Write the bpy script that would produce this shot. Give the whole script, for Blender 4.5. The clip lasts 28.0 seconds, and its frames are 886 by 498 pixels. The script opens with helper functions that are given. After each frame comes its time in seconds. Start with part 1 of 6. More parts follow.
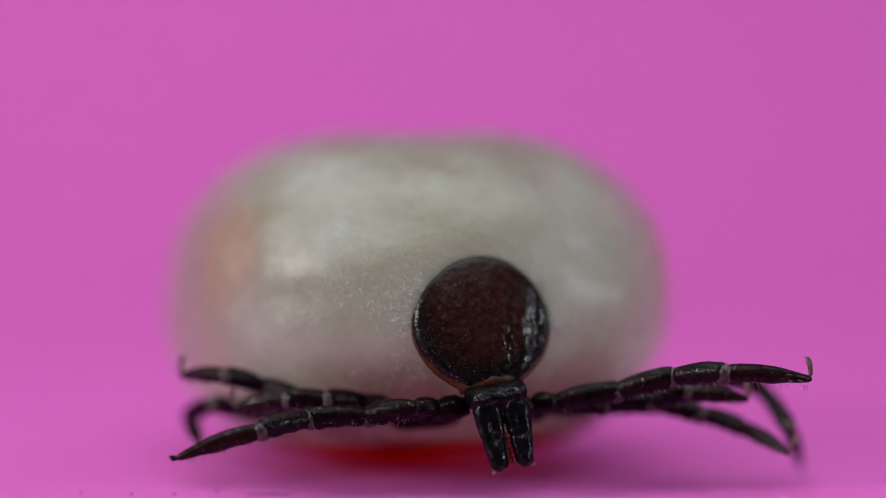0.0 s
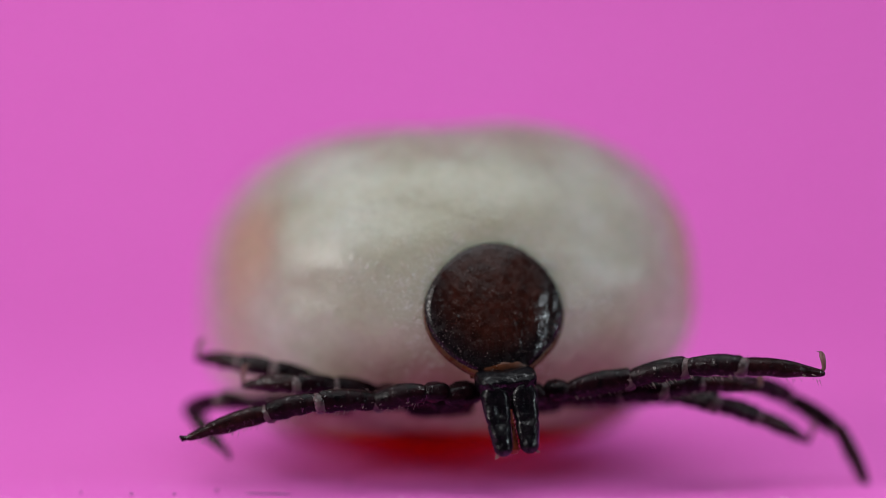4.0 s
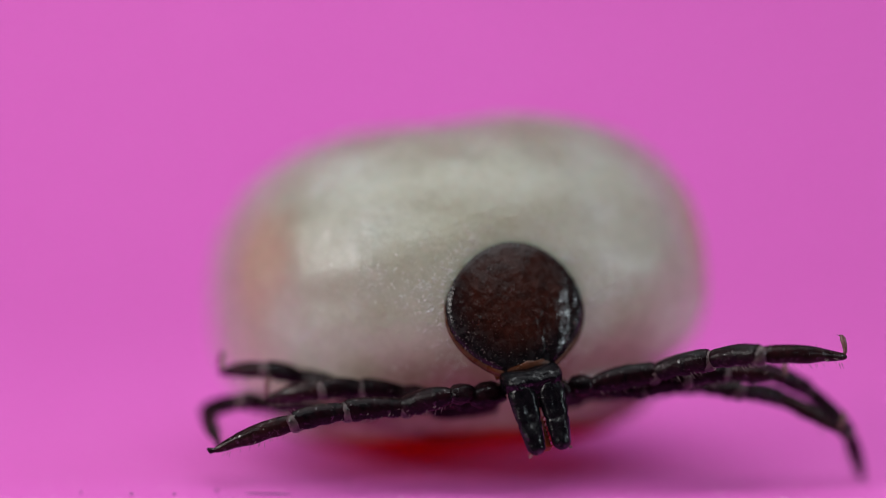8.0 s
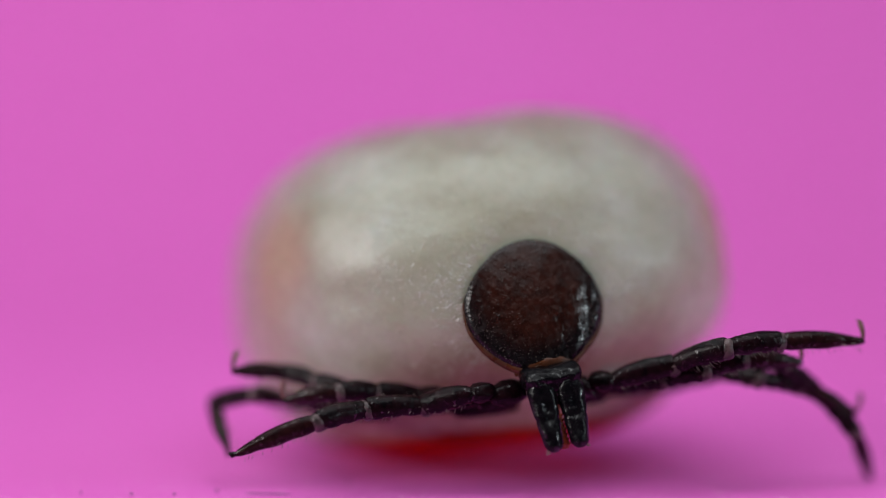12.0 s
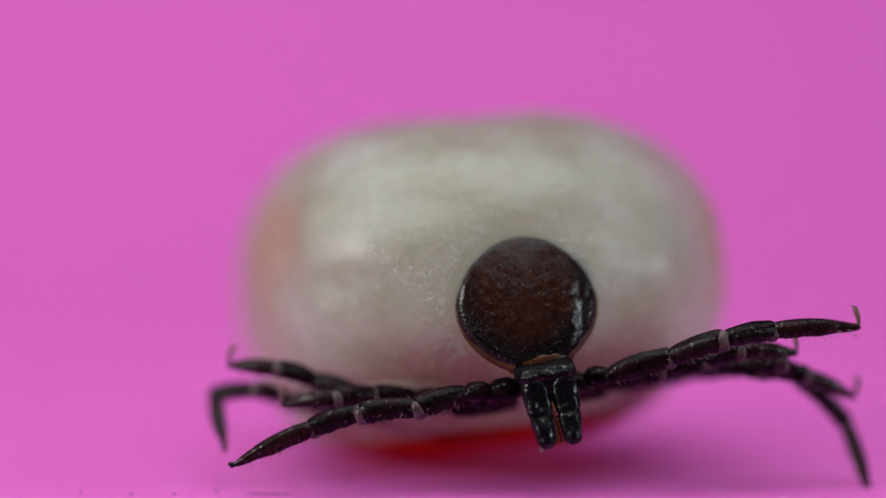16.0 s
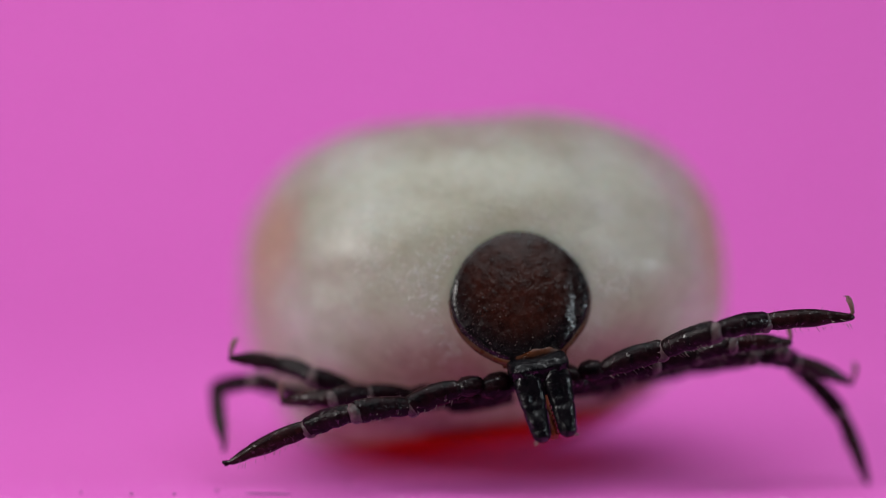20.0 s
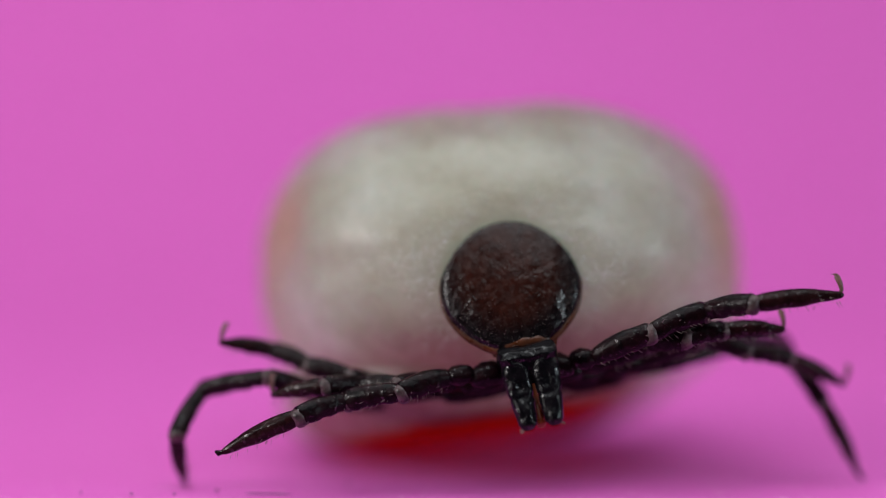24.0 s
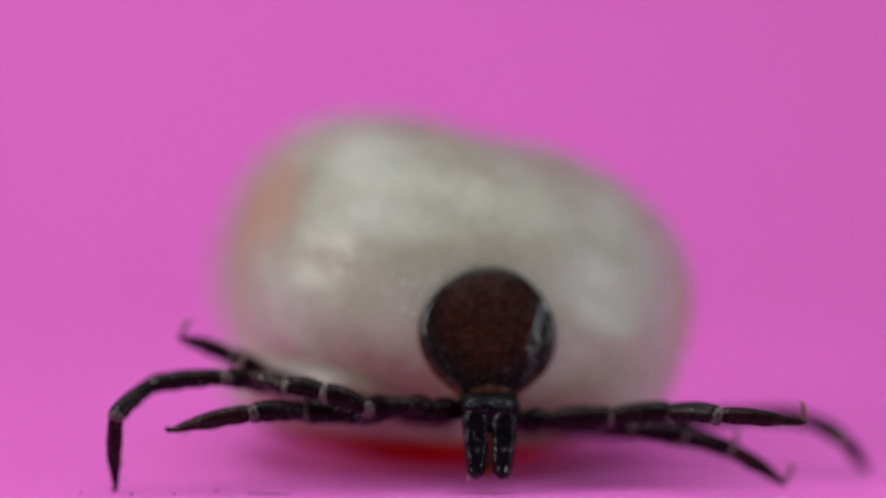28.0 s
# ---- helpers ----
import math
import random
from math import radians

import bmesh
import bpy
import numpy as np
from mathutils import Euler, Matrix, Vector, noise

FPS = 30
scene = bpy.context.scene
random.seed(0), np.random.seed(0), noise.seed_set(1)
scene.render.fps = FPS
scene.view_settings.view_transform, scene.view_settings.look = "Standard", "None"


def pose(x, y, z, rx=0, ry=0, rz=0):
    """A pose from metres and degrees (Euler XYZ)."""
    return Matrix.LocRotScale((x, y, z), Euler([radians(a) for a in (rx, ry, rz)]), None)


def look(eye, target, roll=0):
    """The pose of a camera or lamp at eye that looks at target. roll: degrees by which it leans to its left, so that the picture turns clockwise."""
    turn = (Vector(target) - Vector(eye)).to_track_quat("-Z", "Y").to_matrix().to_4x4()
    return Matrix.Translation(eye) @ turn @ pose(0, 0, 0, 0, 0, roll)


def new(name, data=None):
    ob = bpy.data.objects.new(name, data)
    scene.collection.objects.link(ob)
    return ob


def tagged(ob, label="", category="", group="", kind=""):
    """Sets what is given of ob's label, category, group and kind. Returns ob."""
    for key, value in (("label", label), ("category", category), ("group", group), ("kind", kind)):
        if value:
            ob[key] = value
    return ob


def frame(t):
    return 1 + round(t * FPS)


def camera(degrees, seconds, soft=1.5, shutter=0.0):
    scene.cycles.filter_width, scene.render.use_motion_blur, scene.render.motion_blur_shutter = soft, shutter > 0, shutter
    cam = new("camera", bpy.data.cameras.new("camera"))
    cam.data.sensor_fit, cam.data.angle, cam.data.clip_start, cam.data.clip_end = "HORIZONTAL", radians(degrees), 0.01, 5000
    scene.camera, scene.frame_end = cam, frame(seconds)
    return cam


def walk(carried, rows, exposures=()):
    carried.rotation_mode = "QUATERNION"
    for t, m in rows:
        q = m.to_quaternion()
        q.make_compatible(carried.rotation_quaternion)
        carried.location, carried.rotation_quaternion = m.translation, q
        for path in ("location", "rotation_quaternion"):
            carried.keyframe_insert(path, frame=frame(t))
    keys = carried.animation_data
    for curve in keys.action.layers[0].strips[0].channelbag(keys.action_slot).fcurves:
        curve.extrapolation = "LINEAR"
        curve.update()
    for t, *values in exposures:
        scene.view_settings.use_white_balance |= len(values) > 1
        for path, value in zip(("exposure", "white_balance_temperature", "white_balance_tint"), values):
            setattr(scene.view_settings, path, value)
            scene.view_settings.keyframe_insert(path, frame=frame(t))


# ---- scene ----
MM = 0.001  # the animal is drawn in millimetres

# ---- camera: a still macro lens with a shallow depth of field ----
cam = camera(24.0, 28.0, soft=0.7)
CAMERA_POSE = pose(0, -0.02255, 0.00285, 88.5, 0, 0)
walk(cam, [(0.0, CAMERA_POSE), (28.0, CAMERA_POSE)],
     exposures=[(0.0, -0.34), (0.8, -0.34), (1.5, -0.17), (15.0, -0.17), (17.0, -0.20), (28.0, -0.20)])
cam.data.dof.use_dof = True
cam.data.dof.focus_distance = 19.4 * MM
cam.data.dof.aperture_fstop = 38.0

# ---- light: a bright room, two soft lamps beside the lens, one above, and a fill added for the backdrop ----
world = bpy.data.worlds.new("room_light")
scene.world = world
world.use_nodes = True
world.node_tree.nodes["Background"].inputs["Color"].default_value = (0.93, 0.96, 1.0, 1)
world.node_tree.nodes["Background"].inputs["Strength"].default_value = 0.008


def soft_lamp(name, place, target, size, watts, colour):
    data = bpy.data.lights.new(name, "AREA")
    data.shape, data.size, data.size_y = "RECTANGLE", size[0] * MM, size[1] * MM
    data.energy, data.color = watts, colour
    ob = new(name, data)
    ob.matrix_world = look(Vector(place) * MM, Vector(target) * MM)
    return ob


soft_lamp("lamp_window_side", (80, -34, 19), (0, -2, 1.5), (9, 13), 0.0235, (0.80, 0.93, 1.0))
soft_lamp("lamp_desk_side", (-78, -40, 33), (0, -2, 1.5), (34, 26), 0.061, (1.0, 0.97, 0.96))
soft_lamp("lamp_above", (-4, -16, 58), (4, -6, 0.0), (90, 60), 0.048, (0.93, 0.97, 1.0))
# fill added to brighten the backdrop; stands for no known source
soft_lamp("lamp_backdrop", (84, 24, 96), (30, 44, 12.0), (80, 60), 0.016, (0.97, 0.98, 1.0))


# ---- materials ----
def shader(name, roughness=0.5, coat=0.0):
    m = bpy.data.materials.new(name)
    m.use_nodes = True
    tree = m.node_tree
    bsdf = tree.nodes["Principled BSDF"]
    bsdf.inputs["Roughness"].default_value = roughness
    bsdf.inputs["Coat Weight"].default_value = coat
    bsdf.inputs["Coat Roughness"].default_value = 0.15
    return m, tree, bsdf


def node(tree, kind, links=(), **values):
    """A node with its values by input name, and links as (input, output socket)."""
    n = tree.nodes.new(kind)
    for key, value in values.items():
        n.inputs[key.replace("_", " ")].default_value = value
    for key, socket in links:
        tree.links.new(socket, n.inputs[key])
    return n


def noise_of(tree, size, detail=4.0, rough=0.55, stretch=None):
    """Noise in object space whose features are about size millimetres."""
    coords = tree.nodes.new("ShaderNodeTexCoord").outputs["Object"]
    if stretch:
        mapping = tree.nodes.new("ShaderNodeMapping")
        mapping.inputs["Scale"].default_value = stretch
        tree.links.new(coords, mapping.inputs["Vector"])
        coords = mapping.outputs["Vector"]
    n = node(tree, "ShaderNodeTexNoise", [("Vector", coords)], Scale=1.0 / (size * MM), Detail=detail, Roughness=rough)
    return n.outputs["Fac"]


def ramp(tree, fac, stops):
    n = tree.nodes.new("ShaderNodeValToRGB")
    while len(n.color_ramp.elements) < len(stops):
        n.color_ramp.elements.new(0.5)
    for e, (at, colour) in zip(n.color_ramp.elements, stops):
        e.position, e.color = at, (*colour, 1)
    tree.links.new(fac, n.inputs["Fac"])
    return n.outputs["Color"]


def bump(tree, bsdf, height, depth, strength=1.0, after=None):
    n = node(tree, "ShaderNodeBump", [("Height", height)], Strength=strength, Distance=depth * MM)
    if after:
        tree.links.new(after.outputs["Normal"], n.inputs["Normal"])
    tree.links.new(n.outputs["Normal"], bsdf.inputs["Normal"])
    return n


def mix(tree, fac, a, b):
    n = tree.nodes.new("ShaderNodeMix")
    n.data_type = "RGBA"
    tree.links.new(fac, n.inputs["Factor"])
    tree.links.new(a, n.inputs["A"])
    tree.links.new(b, n.inputs["B"])
    return n.outputs["Result"]


def patch(tree, at, inner, outer, wander=0.3):
    """A soft round patch on the skin about a place in mm."""
    coords = tree.nodes.new("ShaderNodeTexCoord").outputs["Object"]
    away = tree.nodes.new("ShaderNodeVectorMath")
    away.operation = "DISTANCE"
    tree.links.new(coords, away.inputs[0])
    away.inputs[1].default_value = [v * MM for v in at]
    wobble = node(tree, "ShaderNodeMapRange", [("Value", noise_of(tree, 0.9, 4))])
    wobble.inputs["To Min"].default_value, wobble.inputs["To Max"].default_value = -wander * MM, wander * MM
    total = tree.nodes.new("ShaderNodeMath")
    tree.links.new(away.outputs["Value"], total.inputs[0])
    tree.links.new(wobble.outputs["Result"], total.inputs[1])
    soft = node(tree, "ShaderNodeMapRange", [("Value", total.outputs[0])])
    soft.interpolation_type = "SMOOTHSTEP"
    soft.inputs["From Min"].default_value, soft.inputs["From Max"].default_value = outer * MM, inner * MM
    return soft.outputs["Result"]


def chitin(name, low, high, size, depth, roughness, coat, shine=0.35, pits=False, sparkle=0.0):
    """Dark glossy shell with pits, fine grain and worn gloss."""
    m, tree, bsdf = shader(name, roughness, coat)
    colour = ramp(tree, noise_of(tree, size * 4), [(0.3, low), (0.75, high)])
    bsdf.inputs["Specular IOR Level"].default_value = shine
    cells = node(tree, "ShaderNodeTexVoronoi", [("Vector", tree.nodes.new("ShaderNodeTexCoord").outputs["Object"])], Scale=1.0 / (size * MM))
    if pits:  # glints of pits catching light, painted as paler dots
        dots = ramp(tree, cells.outputs["Distance"], [(0.16, (1, 1, 1)), (0.30, (0, 0, 0))])
        colour = mix(tree, dots, colour, ramp(tree, noise_of(tree, size * 7), [(0.4, low), (0.7, [v * 1.8 for v in high])]))
        black = ramp(tree, noise_of(tree, size * 4), [(0.3, (0.0025, 0.002, 0.003)), (0.75, (0.009, 0.005, 0.006))])
        colour = mix(tree, patch(tree, (0, -3.15, 1.66), 0.38, 0.66, 0.12), black, colour)
    tree.links.new(colour, bsdf.inputs["Base Color"])
    first = bump(tree, bsdf, cells.outputs["Distance"] if pits else noise_of(tree, size * 1.4, 6, 0.65), depth, 0.6)
    bump(tree, bsdf, noise_of(tree, size * 3.0), depth * (0.7 if pits else 1.6), 0.7, first)
    gloss = ramp(tree, noise_of(tree, size * 2.2), [(0.35, (roughness * 0.6,) * 3), (0.7, (min(1, roughness * 1.6),) * 3)])
    if sparkle:  # dull shell with small polished spots
        spots = noise_of(tree, size * 2.0, 5, 0.7)
        gloss = ramp(tree, spots, [(sparkle - 0.06, (0.24,) * 3), (sparkle + 0.08, (roughness,) * 3)])
        tree.links.new(ramp(tree, spots, [(sparkle, (0.10,) * 3), (sparkle + 0.10, (shine,) * 3)]), bsdf.inputs["Specular IOR Level"])
    tree.links.new(gloss, bsdf.inputs["Roughness"])
    return m


def paper_material():
    m, tree, bsdf = shader("pink_paper", 0.75)
    sheet = ramp(tree, noise_of(tree, 3.0), [(0.3, (0.712, 0.125, 0.536)), (0.7, (0.742, 0.139, 0.566))])
    flecks = ramp(tree, noise_of(tree, 0.07, 4, 0.6, (0.6, 0.6, 1)), [(0.54, (0, 0, 0)), (0.70, (1, 1, 1))])  # paler fibres in the sheet
    pale = ramp(tree, noise_of(tree, 0.5, 3), [(0.4, (0.74, 0.16, 0.56)), (0.65, (0.86, 0.33, 0.70))])
    tree.links.new(mix(tree, flecks, sheet, pale), bsdf.inputs["Base Color"])
    first = bump(tree, bsdf, noise_of(tree, 0.06, 5), 0.06, 0.8)
    bump(tree, bsdf, noise_of(tree, 0.9), 0.05, 0.5, first)
    bsdf.inputs["Specular IOR Level"].default_value = 0.25
    return m


def skin_material():
    """Stretched cream skin: translucent, satin, finely striated, orange on the flanks, with the red shade below painted
    on the belly.
    """
    m, tree, bsdf = shader("engorged_skin", 0.4, 1.0)
    bsdf.inputs["Coat IOR"].default_value = 1.65
    bsdf.inputs["Coat Roughness"].default_value = 0.25
    colour = ramp(tree, noise_of(tree, 1.1, 5, 0.6), [(0.25, (0.30, 0.325, 0.195)), (0.42, (0.385, 0.425, 0.315)), (0.58, (0.47, 0.525, 0.44)), (0.76, (0.66, 0.72, 0.67))])
    orange = ramp(tree, noise_of(tree, 0.5, 4), [(0.35, (0.48, 0.26, 0.14)), (0.7, (0.55, 0.38, 0.26))])
    tan = ramp(tree, noise_of(tree, 0.8, 4), [(0.35, (0.43, 0.33, 0.25)), (0.7, (0.50, 0.43, 0.36))])
    for at, inner, outer in (((-2.5, -0.9, 1.9), 0.7, 1.5), ((2.55, -0.9, 2.0), 0.6, 1.35)):
        colour = mix(tree, patch(tree, at, inner, outer), colour, tan)
    for at, inner, outer in (((-2.25, -1.75, 2.25), 0.1, 0.75), ((2.42, -1.55, 2.05), 0.3, 0.95)):
        colour = mix(tree, patch(tree, at, inner, outer), colour, orange)
    # dark red low on the belly stands for the red-lit shade on the paper
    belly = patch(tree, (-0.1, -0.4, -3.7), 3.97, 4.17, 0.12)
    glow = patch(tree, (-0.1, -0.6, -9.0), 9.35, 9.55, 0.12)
    shade_pink = ramp(tree, noise_of(tree, 0.4, 4), [(0.3, (0.36, 0.125, 0.15)), (0.7, (0.45, 0.22, 0.24))])
    amber = ramp(tree, noise_of(tree, 1.1, 3), [(0.3, (0.74, 0.70, 0.58)), (0.7, (0.82, 0.80, 0.71))])
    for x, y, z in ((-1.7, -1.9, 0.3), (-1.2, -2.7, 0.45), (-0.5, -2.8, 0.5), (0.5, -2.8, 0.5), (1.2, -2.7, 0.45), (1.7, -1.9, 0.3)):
        near = patch(tree, (x, y, z), 0.34, 0.92, 0.15)  # shade and red bounce round the bases of the legs, put into the colour
        colour, amber = mix(tree, near, colour, shade_pink), mix(tree, near, amber, shade_pink)
    # pink bounce from the paper, painted low on the skin
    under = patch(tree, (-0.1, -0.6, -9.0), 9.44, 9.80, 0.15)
    colour, amber = mix(tree, under, colour, shade_pink), mix(tree, under, amber, shade_pink)
    shade_red = ramp(tree, noise_of(tree, 0.6, 3), [(0.3, (0.16, 0.012, 0.010)), (0.7, (0.20, 0.02, 0.015))])
    colour = mix(tree, belly, colour, shade_red)
    # light goes in through the stretched skin and comes out red below, through the blood
    blood = ramp(tree, noise_of(tree, 0.6, 3), [(0.3, (0.38, 0.001, 0.0005)), (0.7, (0.46, 0.0015, 0.0008))])
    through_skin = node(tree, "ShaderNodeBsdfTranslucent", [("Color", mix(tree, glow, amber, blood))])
    share = node(tree, "ShaderNodeMapRange", [("Value", glow)])
    share.inputs["To Min"].default_value, share.inputs["To Max"].default_value = 0.50, 0.96
    both = node(tree, "ShaderNodeMixShader", [("Fac", share.outputs["Result"])])
    tree.links.new(bsdf.outputs["BSDF"], both.inputs[1])
    tree.links.new(through_skin.outputs["BSDF"], both.inputs[2])
    tree.links.new(both.outputs["Shader"], tree.nodes["Material Output"].inputs["Surface"])
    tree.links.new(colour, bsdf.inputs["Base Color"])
    bsdf.inputs["Specular IOR Level"].default_value = 0.85
    bsdf.inputs["Subsurface Weight"].default_value = 0.3
    bsdf.inputs["Subsurface Radius"].default_value = (1.0, 0.5, 0.35)
    bsdf.inputs["Subsurface Scale"].default_value = 0.7 * MM
    coords = tree.nodes.new("ShaderNodeTexCoord").outputs["Object"]
    lines = node(tree, "ShaderNodeTexWave", [("Vector", coords)], Scale=0.314 / (0.030 * MM), Distortion=20.0, Detail=4.0, Detail_Scale=0.5)
    lines.bands_direction = "DIAGONAL"
    striae = bump(tree, bsdf, lines.outputs["Fac"], 0.0006, 0.6)
    fine = bump(tree, bsdf, noise_of(tree, 0.024, 4, 0.65, (1, 1, 0.5)), 0.009, 0.6, striae)
    middle = bump(tree, bsdf, noise_of(tree, 0.10, 5, 0.65), 0.024, 0.62, fine)
    wide = bump(tree, bsdf, noise_of(tree, 0.5, 4), 0.07, 0.5, middle)
    tree.links.new(wide.outputs["Normal"], bsdf.inputs["Coat Normal"])
    gloss = ramp(tree, noise_of(tree, 0.16, 6, 0.7), [(0.38, (0.16,) * 3), (0.62, (0.38,) * 3)])
    tree.links.new(gloss, bsdf.inputs["Roughness"])
    return m


PAPER = paper_material()
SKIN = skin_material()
SCUTUM = chitin("scutum_shell", (0.013, 0.0034, 0.0026), (0.038, 0.0100, 0.0068), 0.026, 0.0036, 0.26, 0.0, 0.26, True)
LEG = chitin("leg_shell", (0.0015, 0.0010, 0.0018), (0.014, 0.0036, 0.0056), 0.022, 0.0070, 0.08, 0.0, 0.9, False, 0.57)
TARSUS = chitin("tarsus_shell", (0.005, 0.0018, 0.0024), (0.026, 0.0070, 0.0080), 0.022, 0.0060, 0.12, 0.0, 0.6, False, 0.54)
MOUTH = chitin("mouth_shell", (0.0015, 0.0015, 0.0025), (0.006, 0.0045, 0.006), 0.022, 0.0060, 0.10, 0.0, 0.7, False, 0.535)
AMBER = chitin("amber_rim", (0.14, 0.026, 0.008), (0.40, 0.09, 0.025), 0.04, 0.006, 0.35, 0.1)
PALE = chitin("pale_joint_skin", (0.010, 0.005, 0.006), (0.125, 0.078, 0.082), 0.018, 0.006, 0.35, 0.0)
RIM = chitin("brown_rim", (0.035, 0.009, 0.004), (0.11, 0.031, 0.011), 0.04, 0.003, 0.35, 0.0)
CLAW = chitin("claw_shell", (0.09, 0.035, 0.03), (0.24, 0.13, 0.12), 0.03, 0.003, 0.35, 0.1)
BRISTLE = chitin("bristle", (0.16, 0.11, 0.10), (0.36, 0.29, 0.27), 0.05, 0.0005, 0.4, 0.0)
DARK_SLAB = chitin("dark_slab", (0.020, 0.014, 0.010), (0.05, 0.034, 0.024), 1.5, 0.02, 0.5, 0.0, 0.3)
# hair colour made paler to stand for glints
HAIR = chitin("pale_hair", (0.66, 0.66, 0.66), (0.86, 0.86, 0.87), 0.05, 0.0005, 0.25, 0.0, 0.6)
SPECK, speck_tree, speck_bsdf = shader("dark_speck", 0.8)
speck_tree.links.new(ramp(speck_tree, noise_of(speck_tree, 0.05), [(0.3, (0.10, 0.03, 0.09)), (0.7, (0.18, 0.05, 0.15))]), speck_bsdf.inputs["Base Color"])


# ---- mesh helpers ----
def finish(name, bm, material, smooth=True):
    me = bpy.data.meshes.new(name)
    bmesh.ops.recalc_face_normals(bm, faces=bm.faces[:])
    bm.to_mesh(me)
    bm.free()
    for p in me.polygons:
        p.use_smooth = smooth
    me.materials.append(material)
    return me


def part(name, bm, material, parent, label="", smooth=True):
    ob = new(name, finish(name, bm, material, smooth))
    ob.parent = parent
    if label:
        tagged(ob, label)
    return ob


def grid(bm, rows, closed=True, caps=True):
    """Skin rings of points (in mm) with quads; caps close the first and last ring."""
    rings = [[bm.verts.new(Vector(p) * MM) for p in row] for row in rows]
    n = len(rings[0])
    for a, b in zip(rings, rings[1:]):
        for i in range(n if closed else n - 1):
            j = (i + 1) % n
            bm.faces.new((a[i], a[j], b[j], b[i]))
    if caps and closed:
        bm.faces.new(rings[0][::-1])
        bm.faces.new(rings[-1])
    return rings


def tube(bm, points, radii, sides=10, flat=1.0, rough=0.0, seed=0.0):
    """A round limb along points in mm, with a radius at each; flat squeezes it across y."""
    pts = [Vector(p) for p in points]
    rows = []
    for k, p in enumerate(pts):
        d = (pts[min(k + 1, len(pts) - 1)] - pts[max(k - 1, 0)]).normalized()
        y = Vector((0, 1, 0)) if abs(d.y) < 0.9 else Vector((1, 0, 0))
        y = (y - d * y.dot(d)).normalized()
        z = d.cross(y)
        row = []
        for i in range(sides):
            a = 2 * math.pi * i / sides
            r = radii[k] * (1 + rough * noise.noise((p + y * math.cos(a) * 0.3 + z * math.sin(a) * 0.3) * 9 + Vector((seed, 0, 0))))
            row.append(p + y * (math.cos(a) * r * flat) + z * (math.sin(a) * r))
        rows.append(row)
    grid(bm, rows)


# ---- the place: one sheet of pink paper, bent up behind the animal ----
def paper_sweep():
    bm = bmesh.new()
    # front edge cut short out of view, to keep pink out of the shield's reflections
    line = [(y, 0.0) for y in (-4.6, -4.2, -3.5, -2, 0, 4, 8, 12, 16, 20)]
    for k in range(1, 13):
        a = math.radians(80) * k / 12
        line.append((20 + 30 * math.sin(a), 30 * (1 - math.cos(a))))
    y, z = line[-1]
    line += [(y + 4, z + 25), (y + 9, z + 60)]
    for thick in (0.0, -0.25):
        rows = []
        for k, (y, z) in enumerate(line):
            rows.append([(x, y, z + thick) for x in np.linspace(-95, 95, 39)])
        grid(bm, rows, closed=False)
    bm.verts.ensure_lookup_table()
    n, m = 39, len(line)
    top, low = bm.verts[:n * m], bm.verts[n * m:]
    for k in range(m - 1):
        for i in (0, n - 1):
            bm.faces.new((top[k * n + i], top[(k + 1) * n + i], low[(k + 1) * n + i], low[k * n + i]))
    for i in range(n - 1):
        for k in (0, m - 1):
            bm.faces.new((top[k * n + i], top[k * n + i + 1], low[k * n + i + 1], low[k * n + i]))
    ob = new("backdrop", finish("backdrop", bm, PAPER))
    return tagged(ob, "sheet of bright pink paper bent upwards behind the tick", "paper", kind="structure")


paper_sweep()


def table():
    """An unseen dark slab added under the paper, so that the shield reflects dark."""
    bm = bmesh.new()
    bmesh.ops.create_cube(bm, size=1.0)
    bmesh.ops.scale(bm, vec=Vector((420, 320, 18)) * MM, verts=bm.verts)
    bmesh.ops.translate(bm, vec=Vector((0, 0, -9.27)) * MM, verts=bm.verts)
    bmesh.ops.bevel(bm, geom=bm.edges[:], offset=1.5 * MM, segments=2, affect="EDGES")
    return tagged(new("table", finish("table", bm, DARK_SLAB, False)), "unseen dark slab added under the paper", "table", kind="structure")


table()

# ---- the tick ----
tick = tagged(new("tick"), "swollen cream tick with brown shield and black legs on pink paper", "tick")
A, B, C = 2.58, 3.1, 1.8


